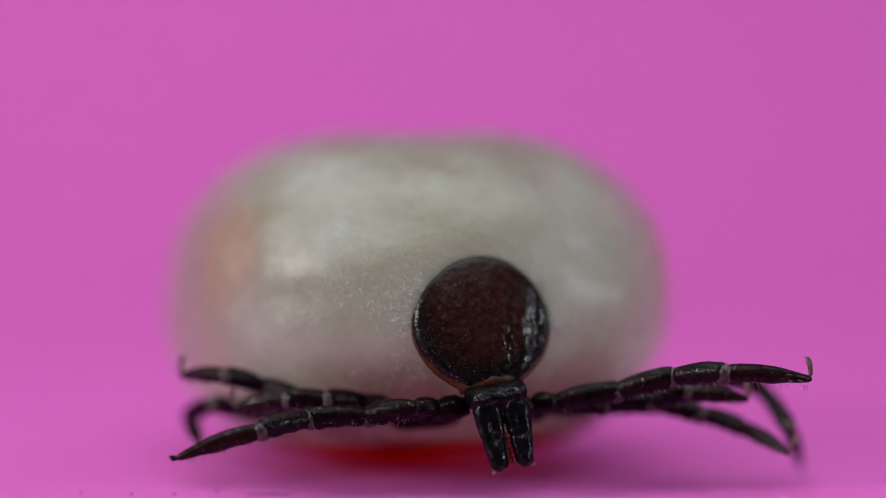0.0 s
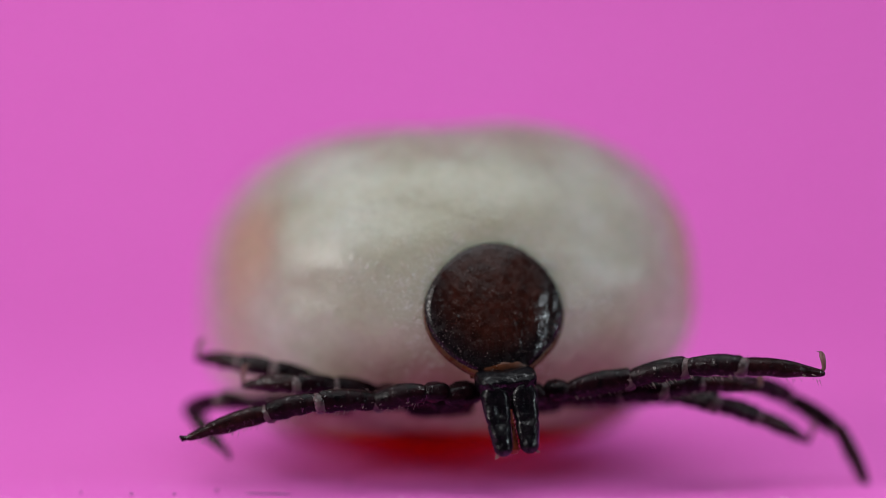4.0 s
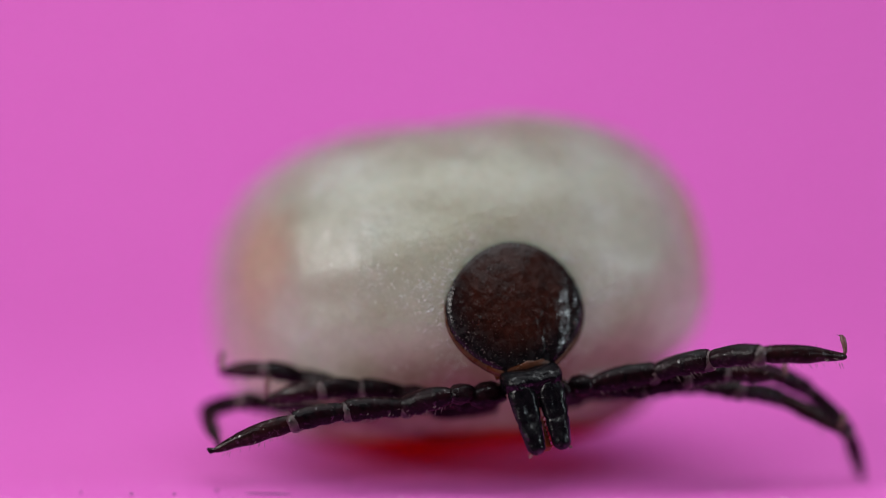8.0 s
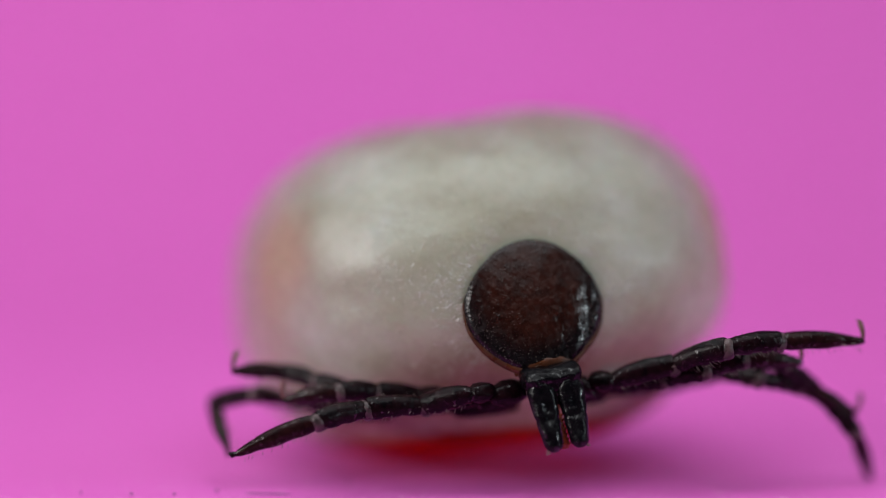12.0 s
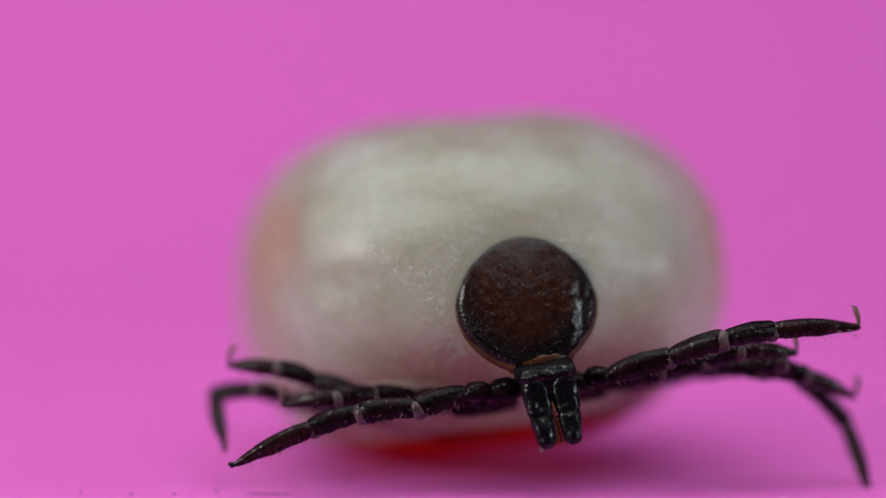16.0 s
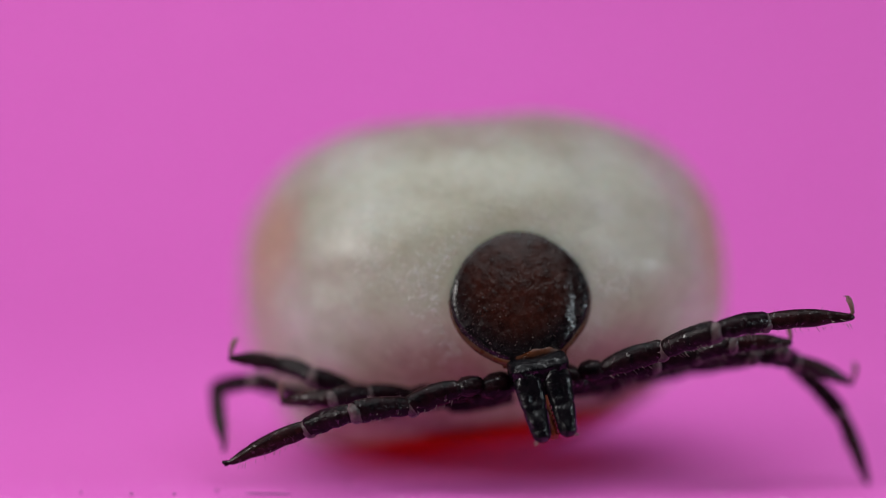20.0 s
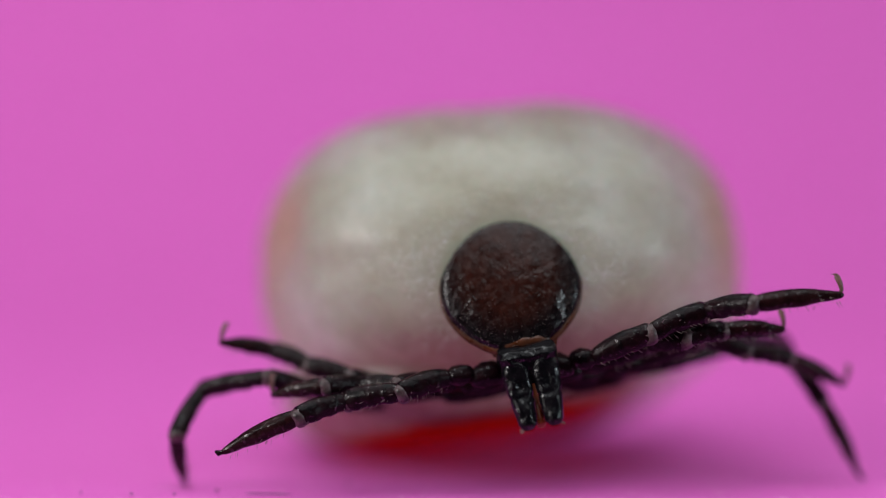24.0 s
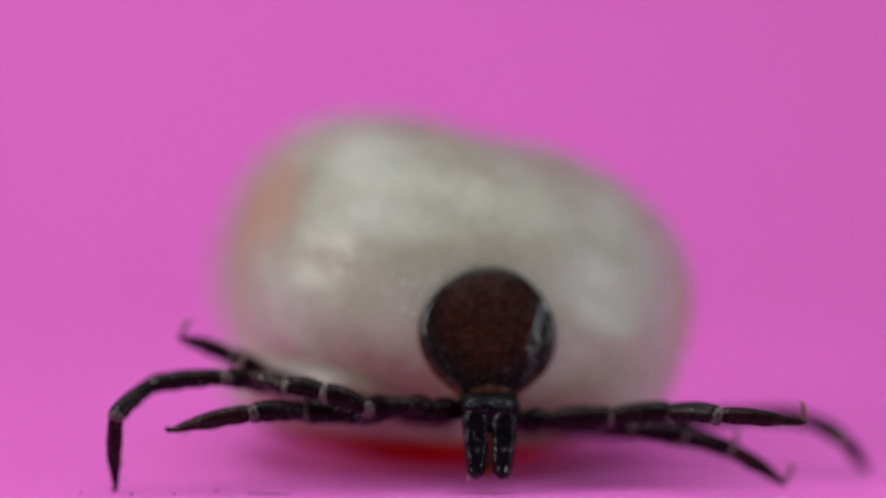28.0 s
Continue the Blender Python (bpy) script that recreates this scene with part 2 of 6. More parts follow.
def body_point(d):
    """The skin in direction d: a swollen rounded bag, undercut at the front below, with dents and furrows."""
    s = (abs(d.x) ** 2.4 + abs(d.y) ** 2.4 + abs(d.z) ** 2.4) ** (-1 / 2.4)
    p = Vector((d.x * s * A, d.y * s * B, d.z * s * C + C))
    if p.z < 1.5:  # undercut at the front, where the belly is held off the paper
        low = 1 - p.z / 1.5
        p.y *= 1 - 0.26 * low ** 1.5 if p.y < 0 else 1
        ahead = min(1.0, max(0.0, (1.4 - p.y) / 3.0))
        p.z += 0.28 * low ** 2 * ahead * ahead * (3 - 2 * ahead)
    n = Vector((p.x / A ** 2, p.y / B ** 2, (p.z - C) / C ** 2)).normalized()
    push = 0.0
    for at, wide, deep in DENTS:
        q = p - Vector(at)
        push -= deep * math.exp(-((q.x / wide[0]) ** 2 + (q.y / wide[1]) ** 2 + (q.z / wide[2]) ** 2))
    flank = min(1.0, max(0.0, (abs(p.x) - 1.2) / 0.7))  # crease between the front and the rear of the bag
    flank *= flank * (3 - 2 * flank) * math.exp(-((p.z - 1.9) / 1.1) ** 4)
    back = p.y + (1.95 if p.x < 0 else 2.05)
    push -= flank * (0.035 if p.x < 0 else 0.06) * math.exp(-(back / 0.30) ** 2)
    push += 0.05 * noise.noise(p * 0.9) + 0.016 * noise.noise(p * 2.6)
    return p + n * push


# dents (positive) and bulges (negative): place, spread, depth in mm
DENTS = [
    ((0.0, -0.7, 3.6), (0.6, 1.2, 0.8), 0.05),
    ((0.35, 1.0, 3.6), (0.6, 1.0, 0.8), 0.12),
    ((1.4, 1.1, 3.3), (0.9, 1.0, 0.7), 0.10),
    ((1.75, 0.0, 2.85), (0.6, 1.3, 0.5), -0.08),
    ((-0.9, -2.3, 2.9), (0.5, 0.6, 0.35), 0.05),
    ((0.0, -3.05, 1.45), (0.75, 0.6, 0.75), 0.08),
    ((0.0, -3.05, 2.0), (0.60, 0.6, 0.40), 0.10),
    ((0.9, -2.4, 2.7), (0.35, 0.6, 0.5), 0.05),
    ((0.0, -2.7, 0.75), (0.55, 0.6, 0.45), -0.22),
    ((-1.6, -0.6, 3.1), (0.6, 1.2, 0.6), -0.07),
    ((-1.45, -2.6, 2.05), (0.5, 0.5, 0.30), -0.05),
    ((-0.75, -2.8, 2.50), (0.55, 0.5, 0.28), 0.08),
    ((0.95, -2.7, 2.25), (0.45, 0.5, 0.28), 0.06),
    ((1.35, -2.6, 1.75), (0.4, 0.5, 0.25), -0.05),
]


def build_body():
    bm = bmesh.new()
    rows = []
    for k in range(1, 120):
        th = math.pi * k / 120
        rows.append([body_point(Vector((math.sin(th) * math.cos(a), math.sin(th) * math.sin(a), math.cos(th))))
                     for a in np.linspace(0, 2 * math.pi, 200, endpoint=False)])
    grid(bm, rows)
    inside = [f for f in bm.faces if f.calc_center_median().z < 0.72 * MM and f.calc_center_median().y < 1.0 * MM]
    bmesh.ops.delete(bm, geom=inside, context="FACES")  # the bag opens into the belly
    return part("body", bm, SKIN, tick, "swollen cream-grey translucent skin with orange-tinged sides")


body = build_body()


def build_belly():
    """The sagging underside of the bag, a bowl whose open top lies inside the body."""
    bm = bmesh.new()
    rows = []
    for k in range(0, 60):
        th = math.pi * (0.38 + 0.615 * k / 59)
        row = []
        for a in np.linspace(0, 2 * math.pi, 140, endpoint=False):
            d = Vector((math.sin(th) * math.cos(a), math.sin(th) * math.sin(a), math.cos(th)))
            s = (abs(d.x) ** 2.4 + abs(d.y) ** 2.4 + abs(d.z) ** 2.4) ** (-1 / 2.4)
            p = Vector((d.x * s * 2.12, d.y * s * 2.38 - 0.08, d.z * s * 0.75 + 0.80))
            row.append(p + d * (0.04 * noise.noise(p * 0.9) + 0.014 * noise.noise(p * 2.6)))
        rows.append(row)
    rings = grid(bm, rows, caps=False)
    bm.faces.new(rings[-1])
    return part("belly", bm, SKIN, tick, "sagging pale belly, painted dark red for the shade beneath it")


belly = build_belly()


def skin_y(x, z):
    """Front of the skin at x, z: by stepping towards it."""
    d = Vector((x, -3.0, z - C))
    for _ in range(12):
        p = body_point(d.normalized())
        d.x, d.z = d.x + (x - p.x) * 0.8, d.z + (z - p.z) * 0.8
    return p.y


def build_hairs():
    """Short pale hairs and flakes on the front of the skin, thickest round the shield; some stand for glints."""
    rng = random.Random(21)
    bm = bmesh.new()
    tufts = []
    for _ in range(16):  # round the sides of the shield
        a, f = rng.choice((-1, 1)) * rng.uniform(0.9, 2.5), 0.70 + abs(rng.gauss(0, 0.16))
        tufts.append((f * math.sin(a), 1.5 + f * math.cos(a) * 0.95, rng.uniform(0.04, 0.10)))
    for k in range(9):  # arcs from the sides of the bag to the shield, mimicking the sparkle of highlights
        tufts.append((-1.45 + 0.085 * k, 2.05 - 0.055 * k, 0.16 - 0.009 * k))
        tufts.append((0.80 + 0.055 * k, 1.46 + 0.022 * k, 0.07 + 0.004 * k))
    tufts += [(-0.25, 2.3, 0.09), (-0.75, 2.25, 0.07), (0.8, 1.15, 0.08)]
    for _ in range(950):
        x, z, wide = rng.choice(tufts)
        x, z = x + rng.gauss(0, wide), z + rng.gauss(0, wide * 0.8)
        if math.hypot(x, z - 1.5) < 0.64:
            continue
        if not (-2.1 < x < 2.1 and 0.85 < z < 3.0):
            continue
        p = Vector((x, skin_y(x, z), z))
        d = Vector((rng.uniform(-1, 1), -0.5, rng.uniform(-1, 1))).normalized() * rng.choice((0.008, 0.010, 0.014, 0.020, 0.034))
        tube(bm, [p, p + d * 0.6 + Vector((0, -0.004, 0)), p + d], [0.0024, 0.0022, 0.0011], 4)
    for _ in range(520):  # a fringe lying outwards from the shield
        a, f = rng.choice((-1, 1)) * rng.uniform(0.35, 2.35), 0.67 + abs(rng.gauss(0, 0.13))
        x, z = f * math.sin(a), 1.5 + f * math.cos(a) * 0.97
        turn = a + rng.gauss(0, 0.35)
        p = Vector((x, skin_y(x, z), z))
        d = Vector((math.sin(turn), -0.25, math.cos(turn))).normalized() * rng.uniform(0.02, 0.06)
        tube(bm, [p, p + d * 0.6 + Vector((0, -0.003, 0)), p + d], [0.0021, 0.0017, 0.0007], 3)
    tagged(part("hairs", bm, HAIR, body), "short pale hairs, some standing for glints on the skin", kind="stuff")


build_hairs()


SLOPE = 0.16  # the shield leans back at its top


def shield_outline(a):
    """Half-widths of the shield by angle: round, a little narrower towards the mouth."""
    x, z = math.sin(a), math.cos(a)
    return 0.664 * x * (1 - 0.20 * max(0, -z) ** 3), 0.640 * z + 0.005 * z * z


def build_shield():
    """Dark domed shield on the front of the body, with side ridges and pits."""
    bm = bmesh.new()
    rows = []
    for k in range(0, 49):
        f = max(0.02, k / 48)
        row = []
        for i in range(144):
            a = 2 * math.pi * i / 144
            ox, oz = shield_outline(a)
            x, z = ox * f, oz * f
            edge = max(0.0, (f - 0.90) / 0.10)
            rise = 0.075 * (1 - f * f) + 0.050 - 0.04 * edge ** 2
            side = abs(x) / 0.62 + 0.05 * noise.noise(Vector((x * 3, z * 3, 0)))
            low = 1 / (1 + math.exp((z - 0.1) / 0.12))
            part_of = low * (1.0 if x > 0 else 0.3)
            rise += part_of * (0.016 * math.exp(-((side - 0.60 - 0.1 * z) / 0.085) ** 2) - 0.016 * math.exp(-((side - 0.80 - 0.1 * z) / 0.06) ** 2))
            rough = 0.12 + 0.88 * low * min(1.0, side / 0.55)
            rise += rough * (0.010 * noise.noise(Vector((x * 16, z * 11, 1.7))) + 0.009 * noise.noise(Vector((x * 38, z * 30, 7.7))))
            rise += 0.005 * noise.noise(Vector((x * 5, z * 5, 3.1)))
            row.append((x, -3.04 - rise + SLOPE * z + 0.06 * x * x, 1.5 + z))
        rows.append(row)
    grid(bm, rows)
    shield = part("shield", bm, SCUTUM, tick, "round dark brown shield, finely pitted and glossy")
    bm = bmesh.new()
    pts = []
    for i in range(97):
        a = 2 * math.pi * i / 96
        x, z = shield_outline(a)
        pts.append((x * 1.0, -3.03 + SLOPE * z + 0.06 * x * x, 1.5 + z * 1.0))
    tube(bm, pts, [0.014 + 0.034 * max(0, -math.cos(2 * math.pi * i / 96)) * (1 + 0.25 * noise.noise(Vector((i * 0.21, 0, 4)))) for i in range(97)], 10, 1.0, 0.12)
    part("rim", bm, RIM, shield, "reddish brown rim")
    rng = random.Random(11)
    # pale grains: some dust, many modelled in place of glints from the pits
    bm = bmesh.new()
    for _ in range(850):
        a, f = rng.uniform(0, 2 * math.pi), math.sqrt(rng.random()) * 0.97
        if rng.random() < 0.4:  # more of it on the lower sides
            a, f = rng.choice((-1, 1)) * rng.uniform(1.5, 2.7), rng.uniform(0.72, 0.99)
        ox, oz = shield_outline(a)
        x, z = ox * f, oz * f
        y = -3.04 - 0.075 * (1 - f * f) - 0.050 + SLOPE * z + 0.06 * x * x - 0.004 + 0.04 * max(0.0, (f - 0.90) / 0.10) ** 2
        k = rng.choice((0.0012, 0.0016, 0.0020, 0.0022, 0.0028, 0.0045)) * rng.uniform(0.6, 1.05)
        tube(bm, [(x - k, y, 1.5 + z), (x, y - k, 1.5 + z + k * 0.4), (x + k, y, 1.5 + z)], [k * 0.4, k, k * 0.3], 5)
    tagged(part("dust", bm, BRISTLE, shield), "pale dust grains and stand-ins for pit glints", kind="stuff")
    return shield


shield = build_shield()


def build_mouth():
    """Mouthparts: a glossy base plate, two grooved palps and the amber snout between them."""
    bm = bmesh.new()
    # neck and base plate, as stacked rounded slabs from the shield downwards
    levels = [(0.965, 0.235, -3.02, 0.10), (0.95, 0.268, -3.08, 0.16), (0.90, 0.285, -3.13, 0.20), (0.84, 0.287, -3.16, 0.22),
              (0.78, 0.272, -3.15, 0.20), (0.73, 0.215, -3.14, 0.16), (0.67, 0.11, -3.15, 0.13), (0.60, 0.060, -3.17, 0.10)]
    heights = np.linspace(0.965, 0.60, 40)
    rows = []
    for z in heights:
        w, y, t = (float(np.interp(-z, [-l[0] for l in levels], [l[k] for l in levels])) for k in (1, 2, 3))
        row = []
        for i in range(64):
            a = 2 * math.pi * i / 64
            cx, cy = math.cos(a), math.sin(a)
            x = w * math.copysign(abs(cx) ** 0.7, cx)
            dy = t * math.copysign(abs(cy) ** 0.6, cy)
            dent = 0.040 * math.exp(-(x / 0.15) ** 4 - ((z - 0.81) / 0.07) ** 2) if cy < 0 else 0
            dent -= 0.016 * math.exp(-((abs(x) - 0.20 + 0.5 * (0.86 - z)) / 0.03) ** 2 - ((z - 0.80) / 0.08) ** 2) if cy < 0 else 0
            dent += 0.014 * noise.noise(Vector((x * 11, 2.2, z * 11))) + 0.007 * noise.noise(Vector((x * 30, 5.2, z * 30)))
            row.append((x, y + dy + dent, z - 0.02 * math.exp(-(x / 0.12) ** 2)))
        rows.append(row)
    grid(bm, rows)
    mouth = part("mouth_base", bm, MOUTH, tick, "glossy black mouth base with two shallow hollows")
    bm = bmesh.new()
    tube(bm, [(-0.30, -2.98, 0.95), (-0.15, -3.03, 0.975), (0, -3.04, 0.98), (0.15, -3.03, 0.975), (0.30, -2.98, 0.95)], [0.06, 0.085, 0.09, 0.085, 0.06], 14, 1.0, 0.25)
    part("collar", bm, RIM, mouth, "reddish brown collar")
    for side in (-1, 1):
        bm = bmesh.new()
        rows = []
        n = 34
        for k in range(n):
            f = k / (n - 1)
            cx = side * (0.143 - 0.020 * f)
            z = 0.80 - 0.64 * f
            y = -3.25 - 0.10 * f
            w = (0.136 - 0.018 * f - 0.040 * f * f) * (1 - 0.6 * max(0, (f - 0.9) / 0.1) ** 2) * min(1, 0.72 + f * 3)
            pinch = 1 - 0.09 * math.exp(-((f - 0.52) / 0.03) ** 2)
            row = []
            for i in range(36):
                a = 2 * math.pi * i / 36
                x, dy = math.cos(a) * w * pinch, math.sin(a) * 0.085 * pinch * (1 - 0.7 * max(0, (f - 0.9) / 0.1) ** 2)
                rib = 0.034 * math.exp(-((x * side + 0.005) / 0.042) ** 2 - ((f - 0.36) / 0.20) ** 2) if dy < 0 else 0
                rib += 0.013 * noise.noise(Vector((x * 15 + side, 1.1, z * 10))) + 0.007 * noise.noise(Vector((x * 40 + side, 3.1, z * 30)))
                row.append((cx + x, y + dy + rib, z))
            rows.append(row)
        grid(bm, rows)
        part("palp", bm, MOUTH, mouth, "black spoon-shaped palp with a long hollow")
    bm = bmesh.new()
    tube(bm, [(0, -3.04, 0.66), (0, -3.08, 0.50), (0, -3.15, 0.34), (0, -3.22, 0.20), (0, -3.225, 0.165)], [0.04, 0.045, 0.05, 0.05, 0.03], 14, 1.0, 0.1)
    snout = part("snout", bm, AMBER, mouth, "amber toothed snout")
    bm = bmesh.new()
    for side in (-1, 1):
        for k in range(7):
            z = 0.20 + 0.045 * k
            tube(bm, [(side * 0.030, -3.26 + 0.10 * k / 6, z), (side * 0.05, -3.285 + 0.10 * k / 6, z + 0.02)], [0.014, 0.003], 5)
    part("teeth", bm, AMBER, snout)
    bm = bmesh.new()
    rng = random.Random(4)
    for _ in range(70):
        side = rng.choice((-1, 1))
        f = rng.random() ** 0.6
        x = side * (0.262 - 0.098 * f + 0.01 * rng.random()) if rng.random() < 0.7 else side * rng.uniform(0.05, 0.2)
        z = 0.70 - 0.50 * f if abs(x) > 0.2 else rng.uniform(0.16, 0.19)
        base = Vector((x, -3.25 - 0.1 * f, z))
        out = Vector((side * rng.uniform(0.2, 1), rng.uniform(-0.5, 0), rng.uniform(-1, -0.2))).normalized() * rng.uniform(0.012, 0.032)
        tube(bm, [base - out * 0.4, base + out * 0.5, base + out], [0.0022, 0.0018, 0.0008], 4)
    tagged(part("bristles", bm, BRISTLE, mouth), "fine pale bristles", kind="stuff")
    for ob in (mouth, *mouth.children_recursive):
        ob.data.transform(Matrix.Translation(Vector((0.0, -0.08, -0.02)) * MM))
    return mouth


mouth_base = build_mouth()

# ---- the eight legs ----
# places of hip and knee base (right side of the picture; mirrored for the other), in mm
HIPS = {"1": ((0.34, -3.02, 0.74), (0.68, -3.12, 0.73)), "2": ((0.40, -2.78, 0.68), (0.82, -2.86, 0.68)),
        "3": ((0.50, -2.40, 0.62), (1.20, -2.52, 0.64)), "4": ((0.65, -1.90, 0.56), (1.70, -2.10, 0.62))}
LENGTHS = {"L1": (0.5, 0.55, 0.51, 0.82), "L2": (0.42, 0.42, 0.38, 0.6), "L3": (0.52, 0.44, 0.42, 0.58), "L4": (1.02, 0.74, 0.54, 0.74),
           "R1": (0.6, 0.56, 0.53, 0.86), "R2": (0.42, 0.42, 0.38, 0.6), "R3": (0.62, 0.5, 0.47, 0.66), "R4": (1.15, 0.7, 0.58, 0.8)}
THICK = {"1": 0.105, "2": 0.099, "3": 0.095, "4": 0.090}
LEGS = {}


def limb_rows(length, r, kind):
    """Distance along the limb and radius, for each kind of segment."""
    if kind == "tarsus":
        return [(-0.02, 0.55), (0.03, 0.80), (0.12, 0.92), (0.35, 0.95), (0.55, 0.88), (0.70, 0.74), (0.72, 0.66), (0.86, 0.50), (0.96, 0.36), (1.0, 0.18)]
    if kind == "femur":
        return [(-0.03, 0.55), (0.06, 0.80), (0.25, 0.98), (0.55, 1.08), (0.82, 1.04), (0.95, 1.0), (0.985, 0.88)]
    return [(0.01, 0.72), (0.08, 0.88), (0.30, 0.96), (0.60, 1.03), (0.84, 1.04), (0.95, 1.00), (0.985, 0.90)]


def segment(name, parent, length, r, seed):
    """One limb joint: waisted at its base, flared at its end, its back reaching over the next joint, with fine lumps."""
    bm = bmesh.new()
    rows = limb_rows(length, r, name)
    at = np.concatenate([[rows[0][0]], np.linspace(rows[0][0] + 0.012, rows[-1][0] - 0.012, 36), [rows[-1][0]]])
    thick = np.interp(at, [f for f, _ in rows], [k for _, k in rows])
    rings = []
    for f, k in zip(at, thick):
        ring = []
        end = max(0.0, min(1.0, (f - 0.75) / 0.23)) if name != "tarsus" else 0.0
        for i in range(22):
            a = 2 * math.pi * i / 22
            c, h = math.cos(a), math.sin(a)
            p = Vector((f * length, c * 0.3, h * 0.3)) + Vector((seed, 0, 0))
            rr = r * k * (1 + 0.05 * noise.noise(p * 9) + 0.045 * noise.noise(p * 26) + (0.05 * math.sin(f * 19 + seed) if h < -0.3 else 0.0))
            ring.append((f * length + end * end * 0.22 * r * h, c * rr * 0.85, h * rr + 0.016 * math.sin(math.pi * max(0, min(1, f)))))
        rings.append(ring)
    grid(bm, rings)
    return part(name, bm, TARSUS if name == "tarsus" else LEG, parent)


def joint_ring(parent, length, r):
    """Soft skin between two joints, widest below."""
    bm = bmesh.new()
    rings = []
    for x, k in ((-0.075, 0.60), (-0.05, 0.84), (-0.01, 0.93), (0.035, 0.88), (0.065, 0.56)):
        ring = []
        for i in range(20):
            a = 2 * math.pi * i / 20
            c, h = math.cos(a), math.sin(a)
            rr = r * k * (1 + 0.16 * noise.noise(Vector((x * 20, c * 2.2, h * 2.2 + length * 7))))
            ring.append((length + x + 0.012 * h, c * rr * 0.86, h * rr - 0.11 * r))
        rings.append(ring)
    grid(bm, rings)
    return part("joint_ring", bm, PALE, parent, "pale ring of joint skin")


def claw(parent, length, grip):
    bm = bmesh.new()
    if grip:  # pad spread on the paper
        tube(bm, [(length - 0.03, 0, 0), (length + 0.03, 0, 0.01), (length + 0.05, 0, 0.04)], [0.02, 0.03, 0.012], 8)
    else:     # stalk raised from the tip with a pad and two hooks
        tube(bm, [(length - 0.04, 0, 0.0), (length - 0.012, 0, 0.05), (length - 0.02, 0, 0.11), (length - 0.04, 0, 0.17), (length - 0.05, 0, 0.205)],
             [0.018, 0.020, 0.026, 0.030, 0.010], 8)
        for s in (-1, 1):
            tube(bm, [(length - 0.03, 0.012 * s, 0.14), (length - 0.055, 0.03 * s, 0.20), (length - 0.085, 0.035 * s, 0.205)], [0.010, 0.007, 0.002], 5)
    return part("claw", bm, CLAW if not grip else LEG, parent, "pale brown claw" if not grip else "")


def bristles(parent, name, length, r, count, seed):
    rng = random.Random(seed)
    bm = bmesh.new()
    for _ in range(count):
        x, a = rng.uniform(0.1, 0.95) * length, rng.uniform(0, 2 * math.pi)
        if rng.random() < 0.6:
            a = rng.uniform(-2.3, -0.8)
        k = 0.95 if name != "tarsus" else 0.95 - 0.45 * max(0, x / length - 0.5)
        n = Vector((0.55, math.cos(a) * 0.85, math.sin(a)))
        base = Vector((x, math.cos(a) * r * k * 0.85, math.sin(a) * r * k))
        tip = base + n.normalized() * rng.choice((0.018, 0.025, 0.035, 0.05))
        tube(bm, [base - n * 0.008, (base + tip) / 2, tip], [0.0026, 0.0022, 0.0009], 3)
    return tagged(part("bristles", bm, BRISTLE, parent), "short fine bristles", kind="stuff")


def build_leg(key):
    side, number = (1 if key[0] == "R" else -1), key[1]
    b, h = (Vector((p[0] * side, p[1], p[2])) for p in HIPS[number])
    r = THICK[number]
    bm = bmesh.new()
    d = h - b
    low = Vector((0, 0, -0.035))
    tube(bm, [b - d * 0.55 + low, b - d * 0.2 + low, b + d * 0.1 + low, b + d * 0.3 + low, b + d * 0.42], [r * 0.8, r * 1.08, r * 1.05, r * 0.95, r * 0.6], 18, 1.0, 0.35, int(number))
    leg = part("leg", bm, LEG, tick, "black-brown jointed leg with pale rings at its joints")
    bm = bmesh.new()
    tube(bm, [b + d * 0.36, b + d * 0.45, b + d * 0.68, b + d * 0.9, h + d * 0.04], [r * 0.5, r * 0.80, r * 0.90, r * 0.84, r * 0.55], 18, 1.0, 0.3, 2.0 + int(number))
    part("trochanter", bm, LEG, leg)
    pieces = {}
    for k, (name, length) in enumerate(zip(("femur", "patella", "tibia", "tarsus"), LENGTHS[key])):
        rr = r * (1.0, 1.0, 0.95, 0.90)[k]
        made = [segment(name, leg, length, rr, k * 3.1 + int(number))]
        if name == "tarsus":
            made.append(claw(leg, length, number == "4" or key == "L1"))
        else:
            made.append(joint_ring(leg, length, rr))
        made.append(bristles(leg, name, length, rr, 26, f"{key}{name}"))
        pieces[name] = made
    LEGS[key] = pieces


for key in ("L1", "L2", "L3", "L4", "R1", "R2", "R3", "R4"):
    build_leg(key)


